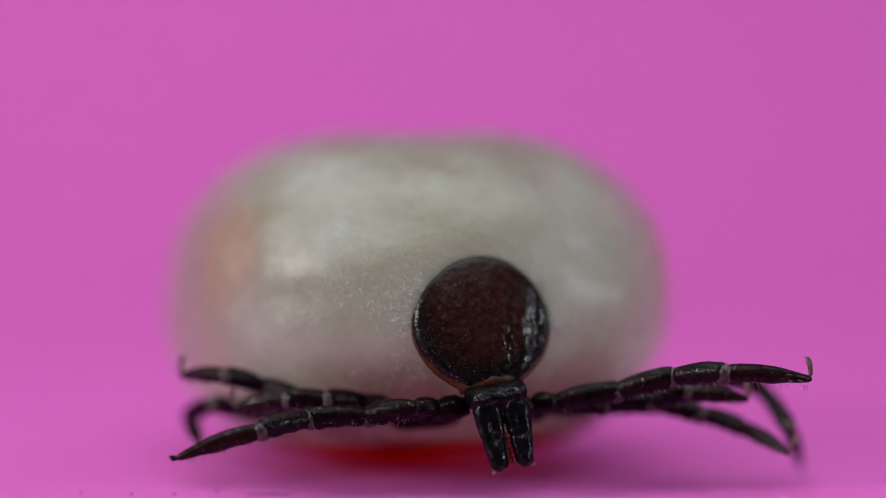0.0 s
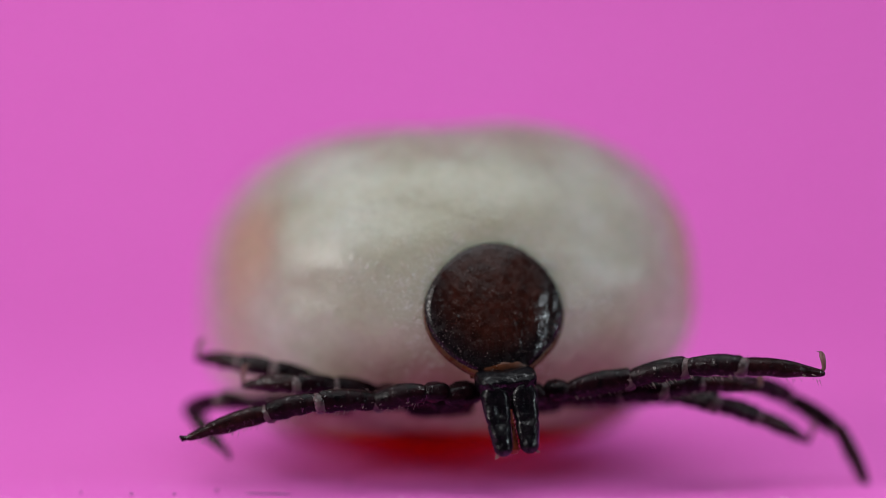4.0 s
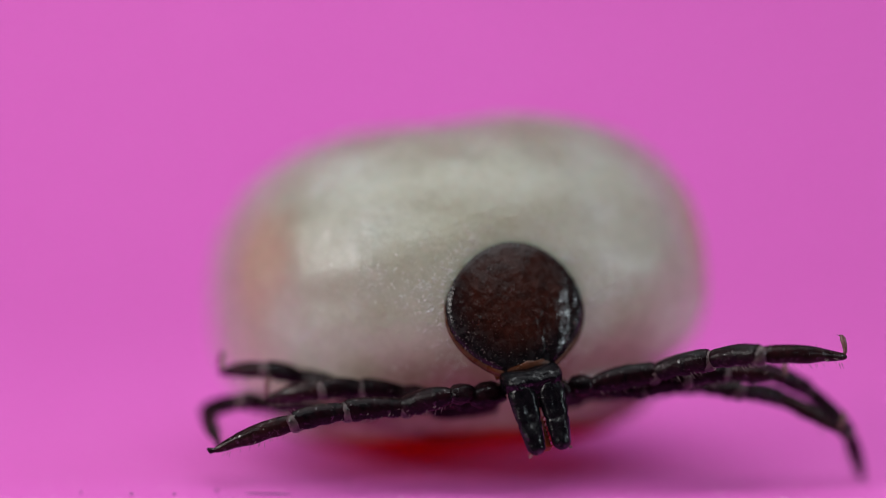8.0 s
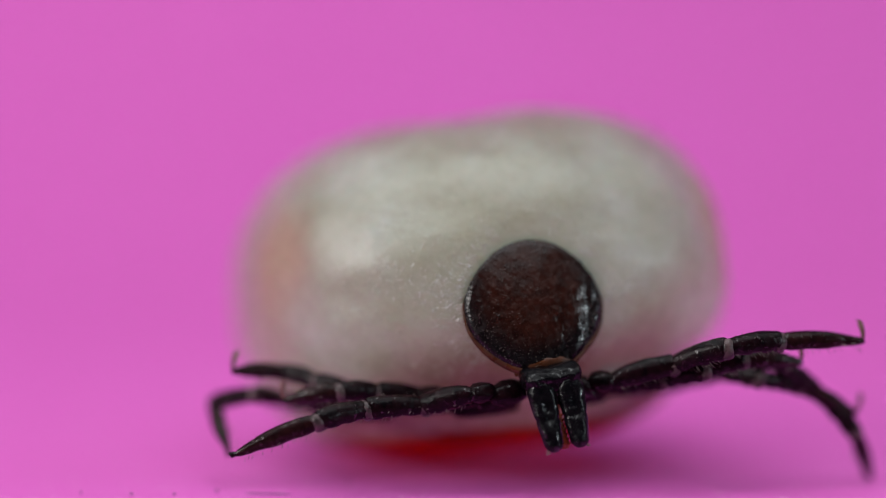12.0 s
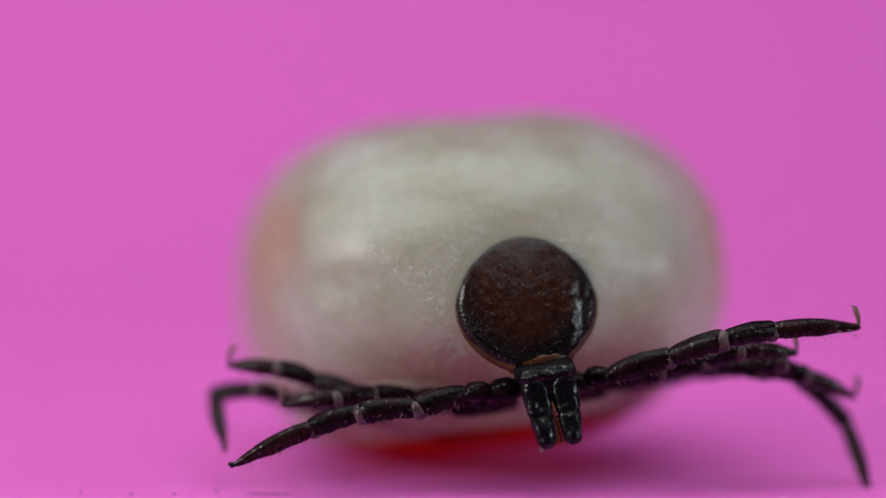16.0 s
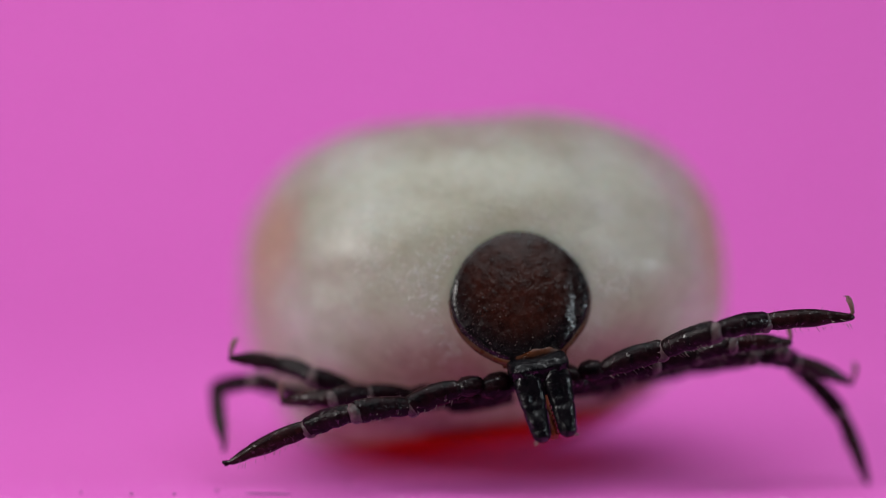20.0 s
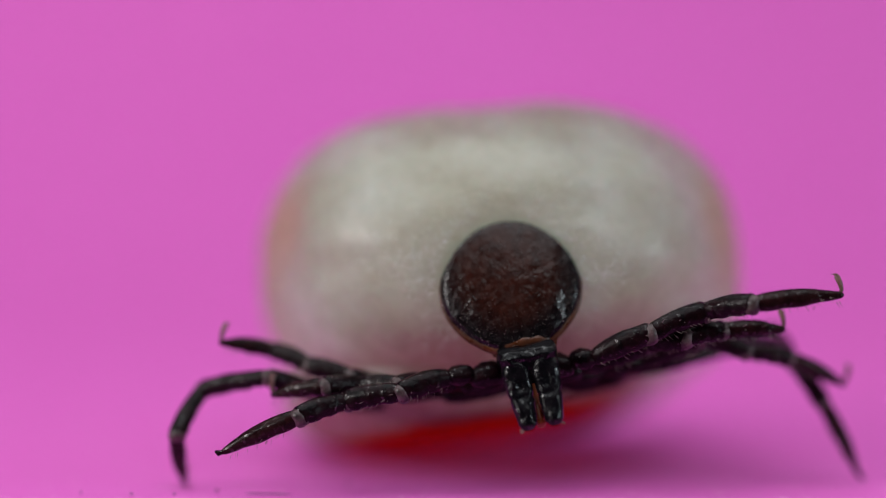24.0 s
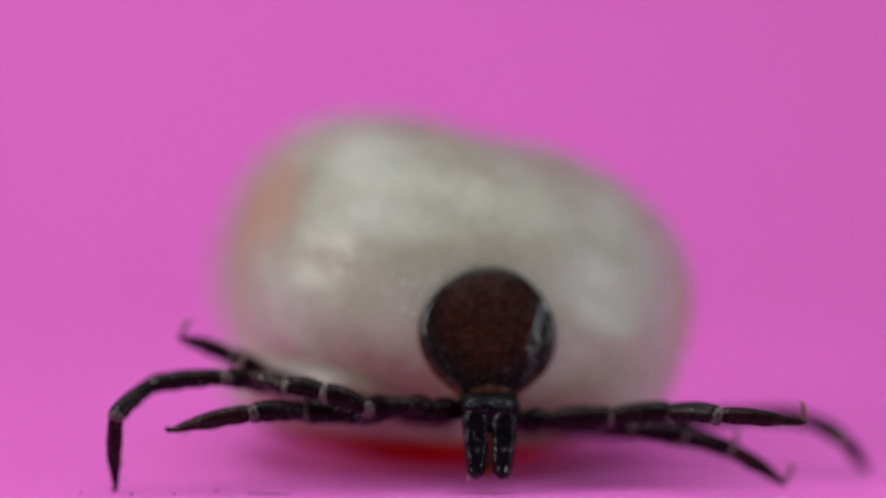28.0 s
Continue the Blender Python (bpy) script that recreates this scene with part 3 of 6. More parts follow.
# ---- marks on the paper ----
def paper_marks():
    rng = random.Random(7)
    for x, y, size in ((-2.17, -2.62, 0.026), (-0.93, -2.11, 0.02), (-2.96, -2.82, 0.018), (-3.45, -2.74, 0.014), (-2.55, -2.84, 0.014)):
        bm = bmesh.new()
        rows = []
        for z, k in ((0.0, 1.0), (0.012, 0.9), (0.02, 0.5)):
            rows.append([(math.cos(a) * size * k * rng.uniform(0.6, 1.1), math.sin(a) * size * k * rng.uniform(0.6, 1.1), z) for a in np.linspace(0, 2 * math.pi, 9, endpoint=False)])
        grid(bm, rows)
        ob = new("dust_speck", finish("dust_speck", bm, SPECK))
        ob.location = Vector((x, y, 0.0)) * MM
        tagged(ob, "tiny dark speck of dust on the pink paper", "dust", "dust on the paper")
    bm = bmesh.new()
    tube(bm, [(-1.88 + 0.055 * k, -2.78 - 0.006 * k + 0.008 * math.sin(k * 1.7), 0.002) for k in range(9)], [0.004, 0.009, 0.012, 0.010, 0.012, 0.009, 0.012, 0.008, 0.003], 6)
    tagged(new("fibre", finish("fibre", bm, SPECK)), "thin dark fibre lying on the pink paper", "fibre")


paper_marks()


def motions():
    walk(tick, [
        (0, pose(-0.000291, 0.000000, 0.000002, -2.54, -0.93, 13.30)),
        (0.5, pose(-0.000252, 0.000000, 0.000005, -3.08, -0.83, 13.70)),
        (0.8, pose(-0.000234, 0.000000, 0.000004, -3.21, -0.84, 13.95)),
        (0.9, pose(-0.000227, 0.000000, 0.000034, -0.30, 6.30, 11.22)),
        (1, pose(-0.000222, 0.000000, 0.000034, -0.35, 6.30, 11.30)),
        (1.5, pose(-0.000207, 0.000000, 0.000019, -1.59, 4.24, 10.59)),
        (2, pose(-0.000235, 0.000000, 0.000026, -1.26, 5.21, 9.40)),
        (2.5, pose(-0.000236, 0.000000, 0.000022, -1.49, 4.80, 8.87)),
        (3, pose(-0.000082, 0.000000, 0.000008, -3.37, 0.97, 9.03)),
        (3.5, pose(-0.000022, 0.000000, 0.000018, -4.04, 0.27, 9.11)),
        (4, pose(0.000028, 0.000000, 0.000026, -4.56, -0.01, 9.06)),
        (4.5, pose(0.000105, 0.000000, 0.000037, -5.15, -0.39, 9.05)),
        (6.5, pose(0.000208, 0.000000, 0.000045, -4.95, -1.99, 9.92)),
        (7, pose(0.000217, 0.000000, 0.000046, -4.84, -2.30, 10.03)),
        (7.5, pose(0.000213, 0.000000, 0.000044, -4.56, -2.61, 10.26)),
        (8, pose(0.000231, 0.000000, 0.000046, -4.43, -3.01, 10.67)),
        (8.5, pose(0.000253, 0.000000, 0.000045, -4.22, -3.50, 10.69)),
        (9, pose(0.000264, 0.000000, 0.000046, -4.08, -3.62, 10.30)),
        (9.5, pose(0.000291, 0.000000, 0.000049, -4.10, -4.01, 10.49)),
        (10, pose(0.000346, 0.000000, 0.000061, -4.61, -4.26, 10.18)),
        (10.5, pose(0.000445, 0.000000, 0.000058, -4.56, -3.88, 9.52)),
        (11, pose(0.000453, 0.000000, 0.000056, -4.40, -3.89, 9.51)),
        (11.5, pose(0.000485, 0.000000, 0.000060, -4.46, -4.10, 9.52)),
        (12, pose(0.000493, 0.000000, 0.000064, -4.61, -4.31, 9.71)),
        (12.5, pose(0.000494, 0.000000, 0.000066, -4.55, -4.52, 9.84)),
        (14.5, pose(0.000608, 0.000000, 0.000073, -4.66, -5.37, 8.24)),
        (15, pose(0.000532, 0.000000, 0.000081, -5.06, -5.78, 8.21)),
        (15.5, pose(0.000603, 0.000000, 0.000084, -4.93, -6.16, 7.62)),
        (16, pose(0.000623, 0.000000, 0.000084, -4.83, -6.27, 7.08)),
        (16.5, pose(0.000644, 0.000000, 0.000087, -4.61, -6.62, 6.70)),
        (17, pose(0.000673, 0.000000, 0.000088, -4.49, -6.83, 6.16)),
        (17.5, pose(0.000685, 0.000000, 0.000086, -4.47, -6.87, 6.15)),
        (18, pose(0.000697, 0.000000, 0.000084, -4.50, -6.92, 5.97)),
        (18.5, pose(0.000687, 0.000000, 0.000086, -4.85, -6.80, 5.88)),
        (19, pose(0.000698, 0.000000, 0.000094, -5.36, -6.72, 5.43)),
        (19.5, pose(0.000682, 0.000000, 0.000095, -5.58, -6.67, 5.45)),
        (20, pose(0.000671, 0.000000, 0.000096, -5.66, -6.75, 5.32)),
        (20.5, pose(0.000691, 0.000000, 0.000098, -5.34, -7.27, 4.40)),
        (21, pose(0.000706, 0.000000, 0.000096, -4.80, -7.68, 4.00)),
        (21.5, pose(0.000719, 0.000000, 0.000103, -4.88, -7.93, 3.61)),
        (23.5, pose(0.000895, 0.000000, 0.000128, -4.48, -9.64, 1.18)),
        (24, pose(0.000829, 0.000000, 0.000137, -6.90, -7.32, 0.94)),
        (24.1, pose(0.000878, 0.000000, 0.000134, -8.01, -6.51, -4.33)),
        (24.2, pose(0.000898, 0.000000, 0.000130, -7.42, -7.03, -1.01)),
        (24.3, pose(0.000878, 0.000000, 0.000101, -6.16, -6.10, -0.37)),
        (24.4, pose(0.000856, 0.000000, 0.000082, -5.55, -5.10, 0.05)),
        (24.5, pose(0.000708, 0.000000, 0.000021, -2.03, -0.10, 0.12)),
        (24.6, pose(0.000650, 0.000000, 0.000118, 5.85, 9.41, 0.62)),
        (24.9, pose(0.000656, 0.000000, 0.000107, 4.58, 9.16, 0.63)),
        (25, pose(0.000632, 0.000000, 0.000105, 3.71, 9.48, 2.08)),
        (25.5, pose(0.000556, 0.000000, 0.000112, 6.02, 9.93, 3.34)),
        (26, pose(0.000570, 0.000000, 0.000079, 4.33, 8.27, 4.03)),
        (26.5, pose(0.000567, 0.000000, 0.000068, 3.59, 7.60, 4.62)),
        (27, pose(0.000523, 0.000000, 0.000058, 3.32, 7.14, 5.54)),
        (27.5, pose(0.000555, 0.000000, 0.000049, 3.34, 6.74, 5.87)),
        (27.8, pose(0.000534, 0.000000, 0.000048, 3.36, 6.71, 6.18)),
        (27.9, pose(0.000059, 0.000250, 0.000055, 1.94, 7.12, 7.78)),
        (28, pose(-0.000175, 0.000500, 0.000054, 0.36, 7.32, 8.00)),
    ])
    walk(body, [
        (0, pose(-0.000031, -0.000031, -0.000079, -1, 1, 0)),
        (0.8, pose(-0.000031, -0.000031, -0.000079, -1, 1, 0)),
        (0.9, pose(0.000063, 0.000000, -0.000049, 0, -2, 0)),
        (1, pose(0.000063, 0.000000, -0.000049, 0, -2, 0)),
        (3, pose(0.000063, -0.000031, -0.000059, -1, -2, 0)),
        (8, pose(0.000094, 0.000000, 0.000002, 0, -3, 0)),
        (12.5, pose(0.000079, 0.000000, 0.000032, 0, -2.5, 0)),
        (15, pose(-0.000090, 0.000000, 0.000031, 0, 2, 0)),
        (17, pose(-0.000200, 0.000000, 0.000034, 0, 4, 0)),
        (20, pose(-0.000190, 0.000000, 0.000004, 0, 4, 0)),
        (23.5, pose(-0.000150, 0.000000, 0.000046, 0, 4.5, 0)),
        (24.1, pose(-0.000141, 0.000000, 0.000046, 0, 4.5, 0)),
        (24.5, pose(-0.000157, 0.000000, 0.000007, 0, 5, 0)),
        (24.6, pose(-0.000157, -0.000016, -0.000053, -0.5, 5, 0)),
        (25.6, pose(-0.000310, -0.000016, -0.000070, -0.5, 6, 1)),
        (27.8, pose(-0.000220, 0.000000, -0.000030, 0, 6, 0.5)),
        (28, pose(-0.000188, 0.000000, -0.000020, 0, 6, 0)),
    ])
    walk(belly, [
        (0, pose(0.000000, 0.000000, 0.000000, 0, 0, 0)),
        (0.8, pose(0.000000, 0.000000, 0.000000, 0, 0, 0)),
        (0.9, pose(0.000028, 0.000000, 0.000000, 0, -2, 0)),
        (1, pose(0.000028, 0.000000, 0.000000, 0, -2, 0)),
        (3, pose(0.000000, 0.000000, 0.000000, 0, 0, 0)),
        (8, pose(0.000000, 0.000000, 0.000000, 0, 0, 0)),
        (12.5, pose(-0.000075, 0.000000, 0.000000, 0, 0, 0)),
        (17, pose(-0.000150, 0.000000, 0.000000, 0, 0, 0)),
        (20, pose(-0.000186, 0.000120, 0.000000, 0, -1, 0)),
        (23.5, pose(-0.000352, 0.000152, 0.000030, 0, -2, 0)),
        (24.4, pose(-0.000352, 0.000160, 0.000030, 0, -2, 0)),
        (24.6, pose(-0.000200, -0.000050, -0.000100, -1, -6, 0)),
        (25.6, pose(-0.000200, -0.000050, -0.000100, -1, -6, 0)),
        (27.8, pose(-0.000200, -0.000050, -0.000090, -1, -5, 0)),
        (28, pose(-0.000180, -0.000040, -0.000070, -1, -4, 0)),
    ])
    walk(mouth_base, [
        (0, pose(0.000194, 0, 0.000011, 0, -8.7, 0)),
        (0.8, pose(0.000194, 0, 0.000011, 0, -8.7, 0)),
        (0.9, pose(0.000177, 0, 0.000009, 0, -7.7, 0)),
        (1, pose(0.000177, 0, 0.000009, 0, -7.7, 0)),
        (3, pose(0.000060, 0, 0.000000, 0, -0.6, 0)),
        (4.5, pose(0.000171, 0, 0.000008, 0, -7.3, 0)),
        (8, pose(0.000179, 0, 0.000009, 0, -7.8, 0)),
        (12.5, pose(0.000133, 0, 0.000004, 0, -5.0, 0)),
        (17, pose(0.000110, 0, 0.000002, 0, -3.6, 0)),
        (20, pose(0.000133, 0, 0.000004, 0, -5.0, 0)),
        (23.5, pose(0.000017, 0, 0.000001, 0, 2.0, 0)),
        (23.9, pose(0.000017, 0, 0.000001, 0, 2.0, 0)),
        (24, pose(0.000116, 0, 0.000002, 0, -4.0, 0)),
        (24.1, pose(0.000017, 0, 0.000001, 0, 2.0, 0)),
        (24.2, pose(0.000017, 0, 0.000001, 0, 2.0, 0)),
        (24.5, pose(0.000050, 0, 0.000000, 0, 0.0, 0)),
        (24.6, pose(0.000199, 0, 0.000012, 0, -9.0, 0)),
        (25.6, pose(0.000199, 0, 0.000012, 0, -9.0, 0)),
        (27.8, pose(0.000166, 0, 0.000007, 0, -7.0, 0)),
        (28, pose(0.000133, 0, 0.000004, 0, -5.0, 0)),
    ])
    for piece in LEGS["L1"]["femur"]:
        walk(piece, [
            (0, pose(-0.000680, -0.003120, 0.000730, -6.5, 9.4, 144.9)), (0.8, pose(-0.000680, -0.003120, 0.000730, -6.5, 9.4, 144.9)),
            (0.9, pose(-0.000680, -0.003120, 0.000730, -8.6, 12.3, 144.7)), (1, pose(-0.000680, -0.003120, 0.000730, -8.6, 12.3, 144.7)),
            (3, pose(-0.000680, -0.003120, 0.000730, -5.1, 9.5, 151.8)), (8, pose(-0.000680, -0.003120, 0.000730, -7.1, 11.0, 147.1)),
            (12.5, pose(-0.000680, -0.003120, 0.000730, -5.3, 9.1, 149.8)), (17, pose(-0.000680, -0.003120, 0.000730, 2.7, 9.5, -164.1)),
            (20, pose(-0.000680, -0.003120, 0.000730, -1.5, 13.4, 173.5)), (23.5, pose(-0.000680, -0.003120, 0.000730, 4.1, 10.5, -158.5)),
            (24, pose(-0.000680, -0.003120, 0.000730, 3.3, 10.9, -163.0)), (24.1, pose(-0.000680, -0.003120, 0.000730, 3.9, 11.0, -160.1)),
            (24.4, pose(-0.000680, -0.003120, 0.000730, 4.2, 13.7, -162.9)), (24.5, pose(-0.000680, -0.003120, 0.000730, 5.9, 10.8, -151.1)),
            (24.6, pose(-0.000680, -0.003120, 0.000730, -20.8, 20.9, 133.2)), (25.6, pose(-0.000680, -0.003120, 0.000730, -9.1, 18.9, 153.7)),
            (26.2, pose(-0.000680, -0.003120, 0.000730, -5.7, 17.5, 161.6)), (26.5, pose(-0.000680, -0.003120, 0.000730, -7.9, 18.0, 155.7)),
            (27, pose(-0.000680, -0.003120, 0.000730, -6.8, 17.6, 158.5)), (27.5, pose(-0.000680, -0.003120, 0.000730, -7.1, 13.8, 152.5)),
            (27.8, pose(-0.000680, -0.003120, 0.000730, -7.4, 13.5, 150.9)), (27.9, pose(-0.000680, -0.003120, 0.000730, -8.9, 14.4, 147.7)),
            (28, pose(-0.000680, -0.003120, 0.000730, -9.7, 21.8, 155.2)),
        ])
    for piece in LEGS["L1"]["patella"]:
        walk(piece, [
            (0, pose(-0.001084, -0.002837, 0.000649, -0.0, -0.2, -179.5)), (0.8, pose(-0.001084, -0.002837, 0.000649, -0.0, -0.2, -179.5)),
            (0.9, pose(-0.001079, -0.002838, 0.000623, -0.1, -1.0, -174.6)), (1, pose(-0.001079, -0.002838, 0.000623, -0.1, -1.0, -174.6)),
            (3, pose(-0.001115, -0.002887, 0.000648, -0.1, -0.4, -170.2)), (8, pose(-0.001092, -0.002853, 0.000634, -0.0, -0.8, -178.7)),
            (12.5, pose(-0.001107, -0.002872, 0.000651, -0.3, -2.3, -172.8)), (17, pose(-0.001154, -0.003255, 0.000648, 0.4, -1.0, 159.4)),
            (20, pose(-0.001163, -0.003065, 0.000614, -0.4, -1.4, -162.7)), (23.5, pose(-0.001137, -0.003300, 0.000639, -0.4, 1.8, 168.3)),
            (24, pose(-0.001150, -0.003264, 0.000636, -0.3, 0.9, 160.5)), (24.1, pose(-0.001142, -0.003287, 0.000635, 0.7, 1.3, -153.0)),
            (24.4, pose(-0.001144, -0.003263, 0.000611, 0.2, -1.1, 170.7)), (24.5, pose(-0.001110, -0.003358, 0.000637, -0.2, 0.9, 166.0)),
            (24.6, pose(-0.001000, -0.002780, 0.000551, -1.5, -4.1, -159.4)), (25.6, pose(-0.001104, -0.002910, 0.000568, -1.6, -4.7, -161.4)),
            (26.2, pose(-0.001132, -0.002969, 0.000580, -1.8, -5.0, -159.7)), (26.5, pose(-0.001113, -0.002924, 0.000576, 1.5, 4.9, -162.9)),
            (27, pose(-0.001123, -0.002945, 0.000579, -1.5, -5.3, -164.2)), (27.5, pose(-0.001111, -0.002896, 0.000611, -0.3, -0.7, -158.4)),
            (27.8, pose(-0.001105, -0.002883, 0.000613, -0.3, -0.7, -158.7)), (27.9, pose(-0.001090, -0.002862, 0.000606, -0.0, -0.1, -174.6)),
            (28, pose(-0.001101, -0.002925, 0.000545, 0.1, 2.1, -176.3)),
        ])
    for piece in LEGS["L1"]["tibia"]:
        walk(piece, [
            (0, pose(-0.001634, -0.002841, 0.000650, 2.7, 8.5, -162.6)), (0.8, pose(-0.001634, -0.002841, 0.000650, 2.7, 8.5, -162.6)),
            (0.9, pose(-0.001626, -0.002890, 0.000633, 1.6, 7.4, -168.0)), (1, pose(-0.001626, -0.002890, 0.000633, 1.6, 7.4, -168.0)),
            (3, pose(-0.001657, -0.002980, 0.000651, -4.6, 10.6, 156.1)), (8, pose(-0.001642, -0.002866, 0.000642, 0.6, 7.0, -174.8)),
            (12.5, pose(-0.001652, -0.002940, 0.000673, 2.2, 7.3, -163.1)), (17, pose(-0.001669, -0.003062, 0.000657, -4.8, 10.3, 154.8)),
            (20, pose(-0.001688, -0.003228, 0.000627, -5.3, 10.0, 152.0)), (23.5, pose(-0.001676, -0.003189, 0.000621, -4.9, 10.8, 155.4)),
            (24, pose(-0.001668, -0.003080, 0.000627, 4.7, 10.5, -155.8)), (24.1, pose(-0.001631, -0.003537, 0.000622, -1.7, 5.3, 162.2)),
            (24.4, pose(-0.001687, -0.003174, 0.000622, 3.4, 7.1, -154.0)), (24.5, pose(-0.001644, -0.003224, 0.000628, -3.2, 10.1, 162.4)),
            (24.6, pose(-0.001513, -0.002972, 0.000591, 1.0, 2.8, -159.8)), (25.6, pose(-0.001624, -0.003085, 0.000614, -3.8, 12.0, 162.2)),
            (26.2, pose(-0.001646, -0.003159, 0.000627, -5.5, 11.3, 154.0)), (26.5, pose(-0.001637, -0.003086, 0.000528, -8.2, 26.8, 162.3)),
            (27, pose(-0.001650, -0.003094, 0.000630, -7.5, 15.5, 153.9)), (27.5, pose(-0.001622, -0.003098, 0.000618, -8.1, 16.9, 153.9)),
            (27.8, pose(-0.001617, -0.003083, 0.000620, -8.2, 16.9, 153.7)), (27.9, pose(-0.001637, -0.002913, 0.000607, 2.4, 7.9, -163.1)),
            (28, pose(-0.001650, -0.002961, 0.000525, 1.3, 4.6, -164.8)),
        ])
    for piece in LEGS["L1"]["tarsus"]:
        walk(piece, [
            (0, pose(-0.002115, -0.002992, 0.000575, -3.3, 16.8, 168.8)), (0.8, pose(-0.002115, -0.002992, 0.000575, -3.3, 16.8, 168.8)),
            (0.9, pose(-0.002121, -0.002996, 0.000567, -4.7, 18.8, 165.6)), (1, pose(-0.002121, -0.002996, 0.000567, -4.7, 18.8, 165.6)),
            (3, pose(-0.002115, -0.002777, 0.000557, -3.0, 17.1, 169.9)), (8, pose(-0.002146, -0.002911, 0.000579, -5.8, 15.9, 159.5)),
            (12.5, pose(-0.002136, -0.003087, 0.000608, -3.4, 17.3, 168.8)), (17, pose(-0.002123, -0.002848, 0.000566, -3.0, 18.6, 170.8)),
            (20, pose(-0.002132, -0.002992, 0.000539, -3.0, 16.9, 169.9)), (23.5, pose(-0.002131, -0.002980, 0.000525, 5.8, 16.1, -159.9)),
            (24, pose(-0.002125, -0.003286, 0.000535, -3.7, 16.9, 167.4)), (24.1, pose(-0.002115, -0.003382, 0.000575, -2.0, 15.4, 172.6)),
            (24.4, pose(-0.002142, -0.003396, 0.000559, -3.2, 16.9, 169.3)), (24.5, pose(-0.002122, -0.003073, 0.000539, -2.3, 17.8, 172.6)),
            (24.6, pose(-0.001991, -0.003149, 0.000566, -0.8, 17.9, 177.5)), (25.6, pose(-0.002099, -0.002932, 0.000508, -0.6, 17.6, 178.2)),
            (26.2, pose(-0.002096, -0.002941, 0.000527, -0.9, 17.4, 176.8)), (26.5, pose(-0.002071, -0.002947, 0.000298, -1.4, 26.7, 176.9)),
            (27, pose(-0.002092, -0.002878, 0.000493, -1.5, 19.7, 175.4)), (27.5, pose(-0.002060, -0.002884, 0.000470, -1.8, 22.8, 175.3)),
            (27.8, pose(-0.002054, -0.002867, 0.000472, -2.0, 22.8, 175.0)), (27.9, pose(-0.002120, -0.003060, 0.000536, -3.3, 20.6, 170.7)),
            (28, pose(-0.002140, -0.003094, 0.000484, -4.7, 19.9, 166.5)),
        ])
    for piece in LEGS["L2"]["femur"]:
        walk(piece, [
            (0, pose(-0.000820, -0.002860, 0.000680, 17.4, -9.6, 117.8)), (0.8, pose(-0.000820, -0.002860, 0.000680, 17.4, -9.6, 117.8)),
            (0.9, pose(-0.000820, -0.002860, 0.000680, 9.1, -4.8, 117.6)), (1, pose(-0.000820, -0.002860, 0.000680, 9.1, -4.8, 117.6)),
            (3, pose(-0.000820, -0.002860, 0.000680, 3.3, -2.3, 124.7)), (8, pose(-0.000820, -0.002860, 0.000680, 14.1, -8.3, 119.8)),
            (12.5, pose(-0.000820, -0.002860, 0.000680, 7.4, -5.7, 127.3)), (17, pose(-0.000820, -0.002860, 0.000680, 4.6, -3.7, 129.1)),
            (20, pose(-0.000820, -0.002860, 0.000680, 0.7, -0.6, 131.2)), (23.5, pose(-0.000820, -0.002860, 0.000680, 1.1, 1.2, -138.3)),
            (24, pose(-0.000820, -0.002860, 0.000680, -2.9, -4.4, -146.7)), (24.1, pose(-0.000820, -0.002860, 0.000680, -6.7, -8.1, -140.4)),
            (24.5, pose(-0.000820, -0.002860, 0.000680, -1.9, -2.0, -137.5)), (24.6, pose(-0.000820, -0.002860, 0.000680, -32.2, -15.4, -112.9)),
            (25.6, pose(-0.000820, -0.002860, 0.000680, -27.1, 14.0, 115.4)), (27.8, pose(-0.000820, -0.002860, 0.000680, -17.4, 7.3, 111.9)),
            (28, pose(-0.000820, -0.002860, 0.000680, 3.9, 3.2, -129.6)),
        ])
    for piece in LEGS["L2"]["patella"]:
        walk(piece, [
            (0, pose(-0.001013, -0.002494, 0.000750, -2.1, -8.1, -165.1)), (0.8, pose(-0.001013, -0.002494, 0.000750, -2.1, -8.1, -165.1)),
            (0.9, pose(-0.001014, -0.002489, 0.000715, -2.1, -10.8, -169.1)), (1, pose(-0.001014, -0.002489, 0.000715, -2.1, -10.8, -169.1)),
            (3, pose(-0.001059, -0.002515, 0.000697, -2.5, -11.5, -167.4)), (8, pose(-0.001027, -0.002499, 0.000741, -0.7, -12.9, -176.7)),
            (12.5, pose(-0.001073, -0.002528, 0.000722, -1.2, -11.4, -174.1)), (17, pose(-0.001084, -0.002535, 0.000707, -2.2, -12.7, -170.2)),
            (20, pose(-0.001096, -0.002544, 0.000684, -2.3, -12.2, -169.2)), (23.5, pose(-0.001133, -0.003140, 0.000671, 7.6, -15.3, 153.2)),
            (24, pose(-0.001170, -0.003090, 0.000712, 4.1, -6.3, 147.1)), (24.1, pose(-0.001140, -0.003125, 0.000739, 4.6, -14.1, 161.8)),
            (24.5, pose(-0.001130, -0.003143, 0.000695, 4.3, -7.7, 150.3)), (24.6, pose(-0.000977, -0.003233, 0.000792, 2.1, -12.5, 170.2)),
            (25.6, pose(-0.000994, -0.002492, 0.000578, -2.5, -15.0, -170.5)), (27.8, pose(-0.000975, -0.002473, 0.000627, -2.2, -16.5, -172.2)),
            (28, pose(-0.001087, -0.003183, 0.000657, 1.7, -12.5, 172.2)),
        ])
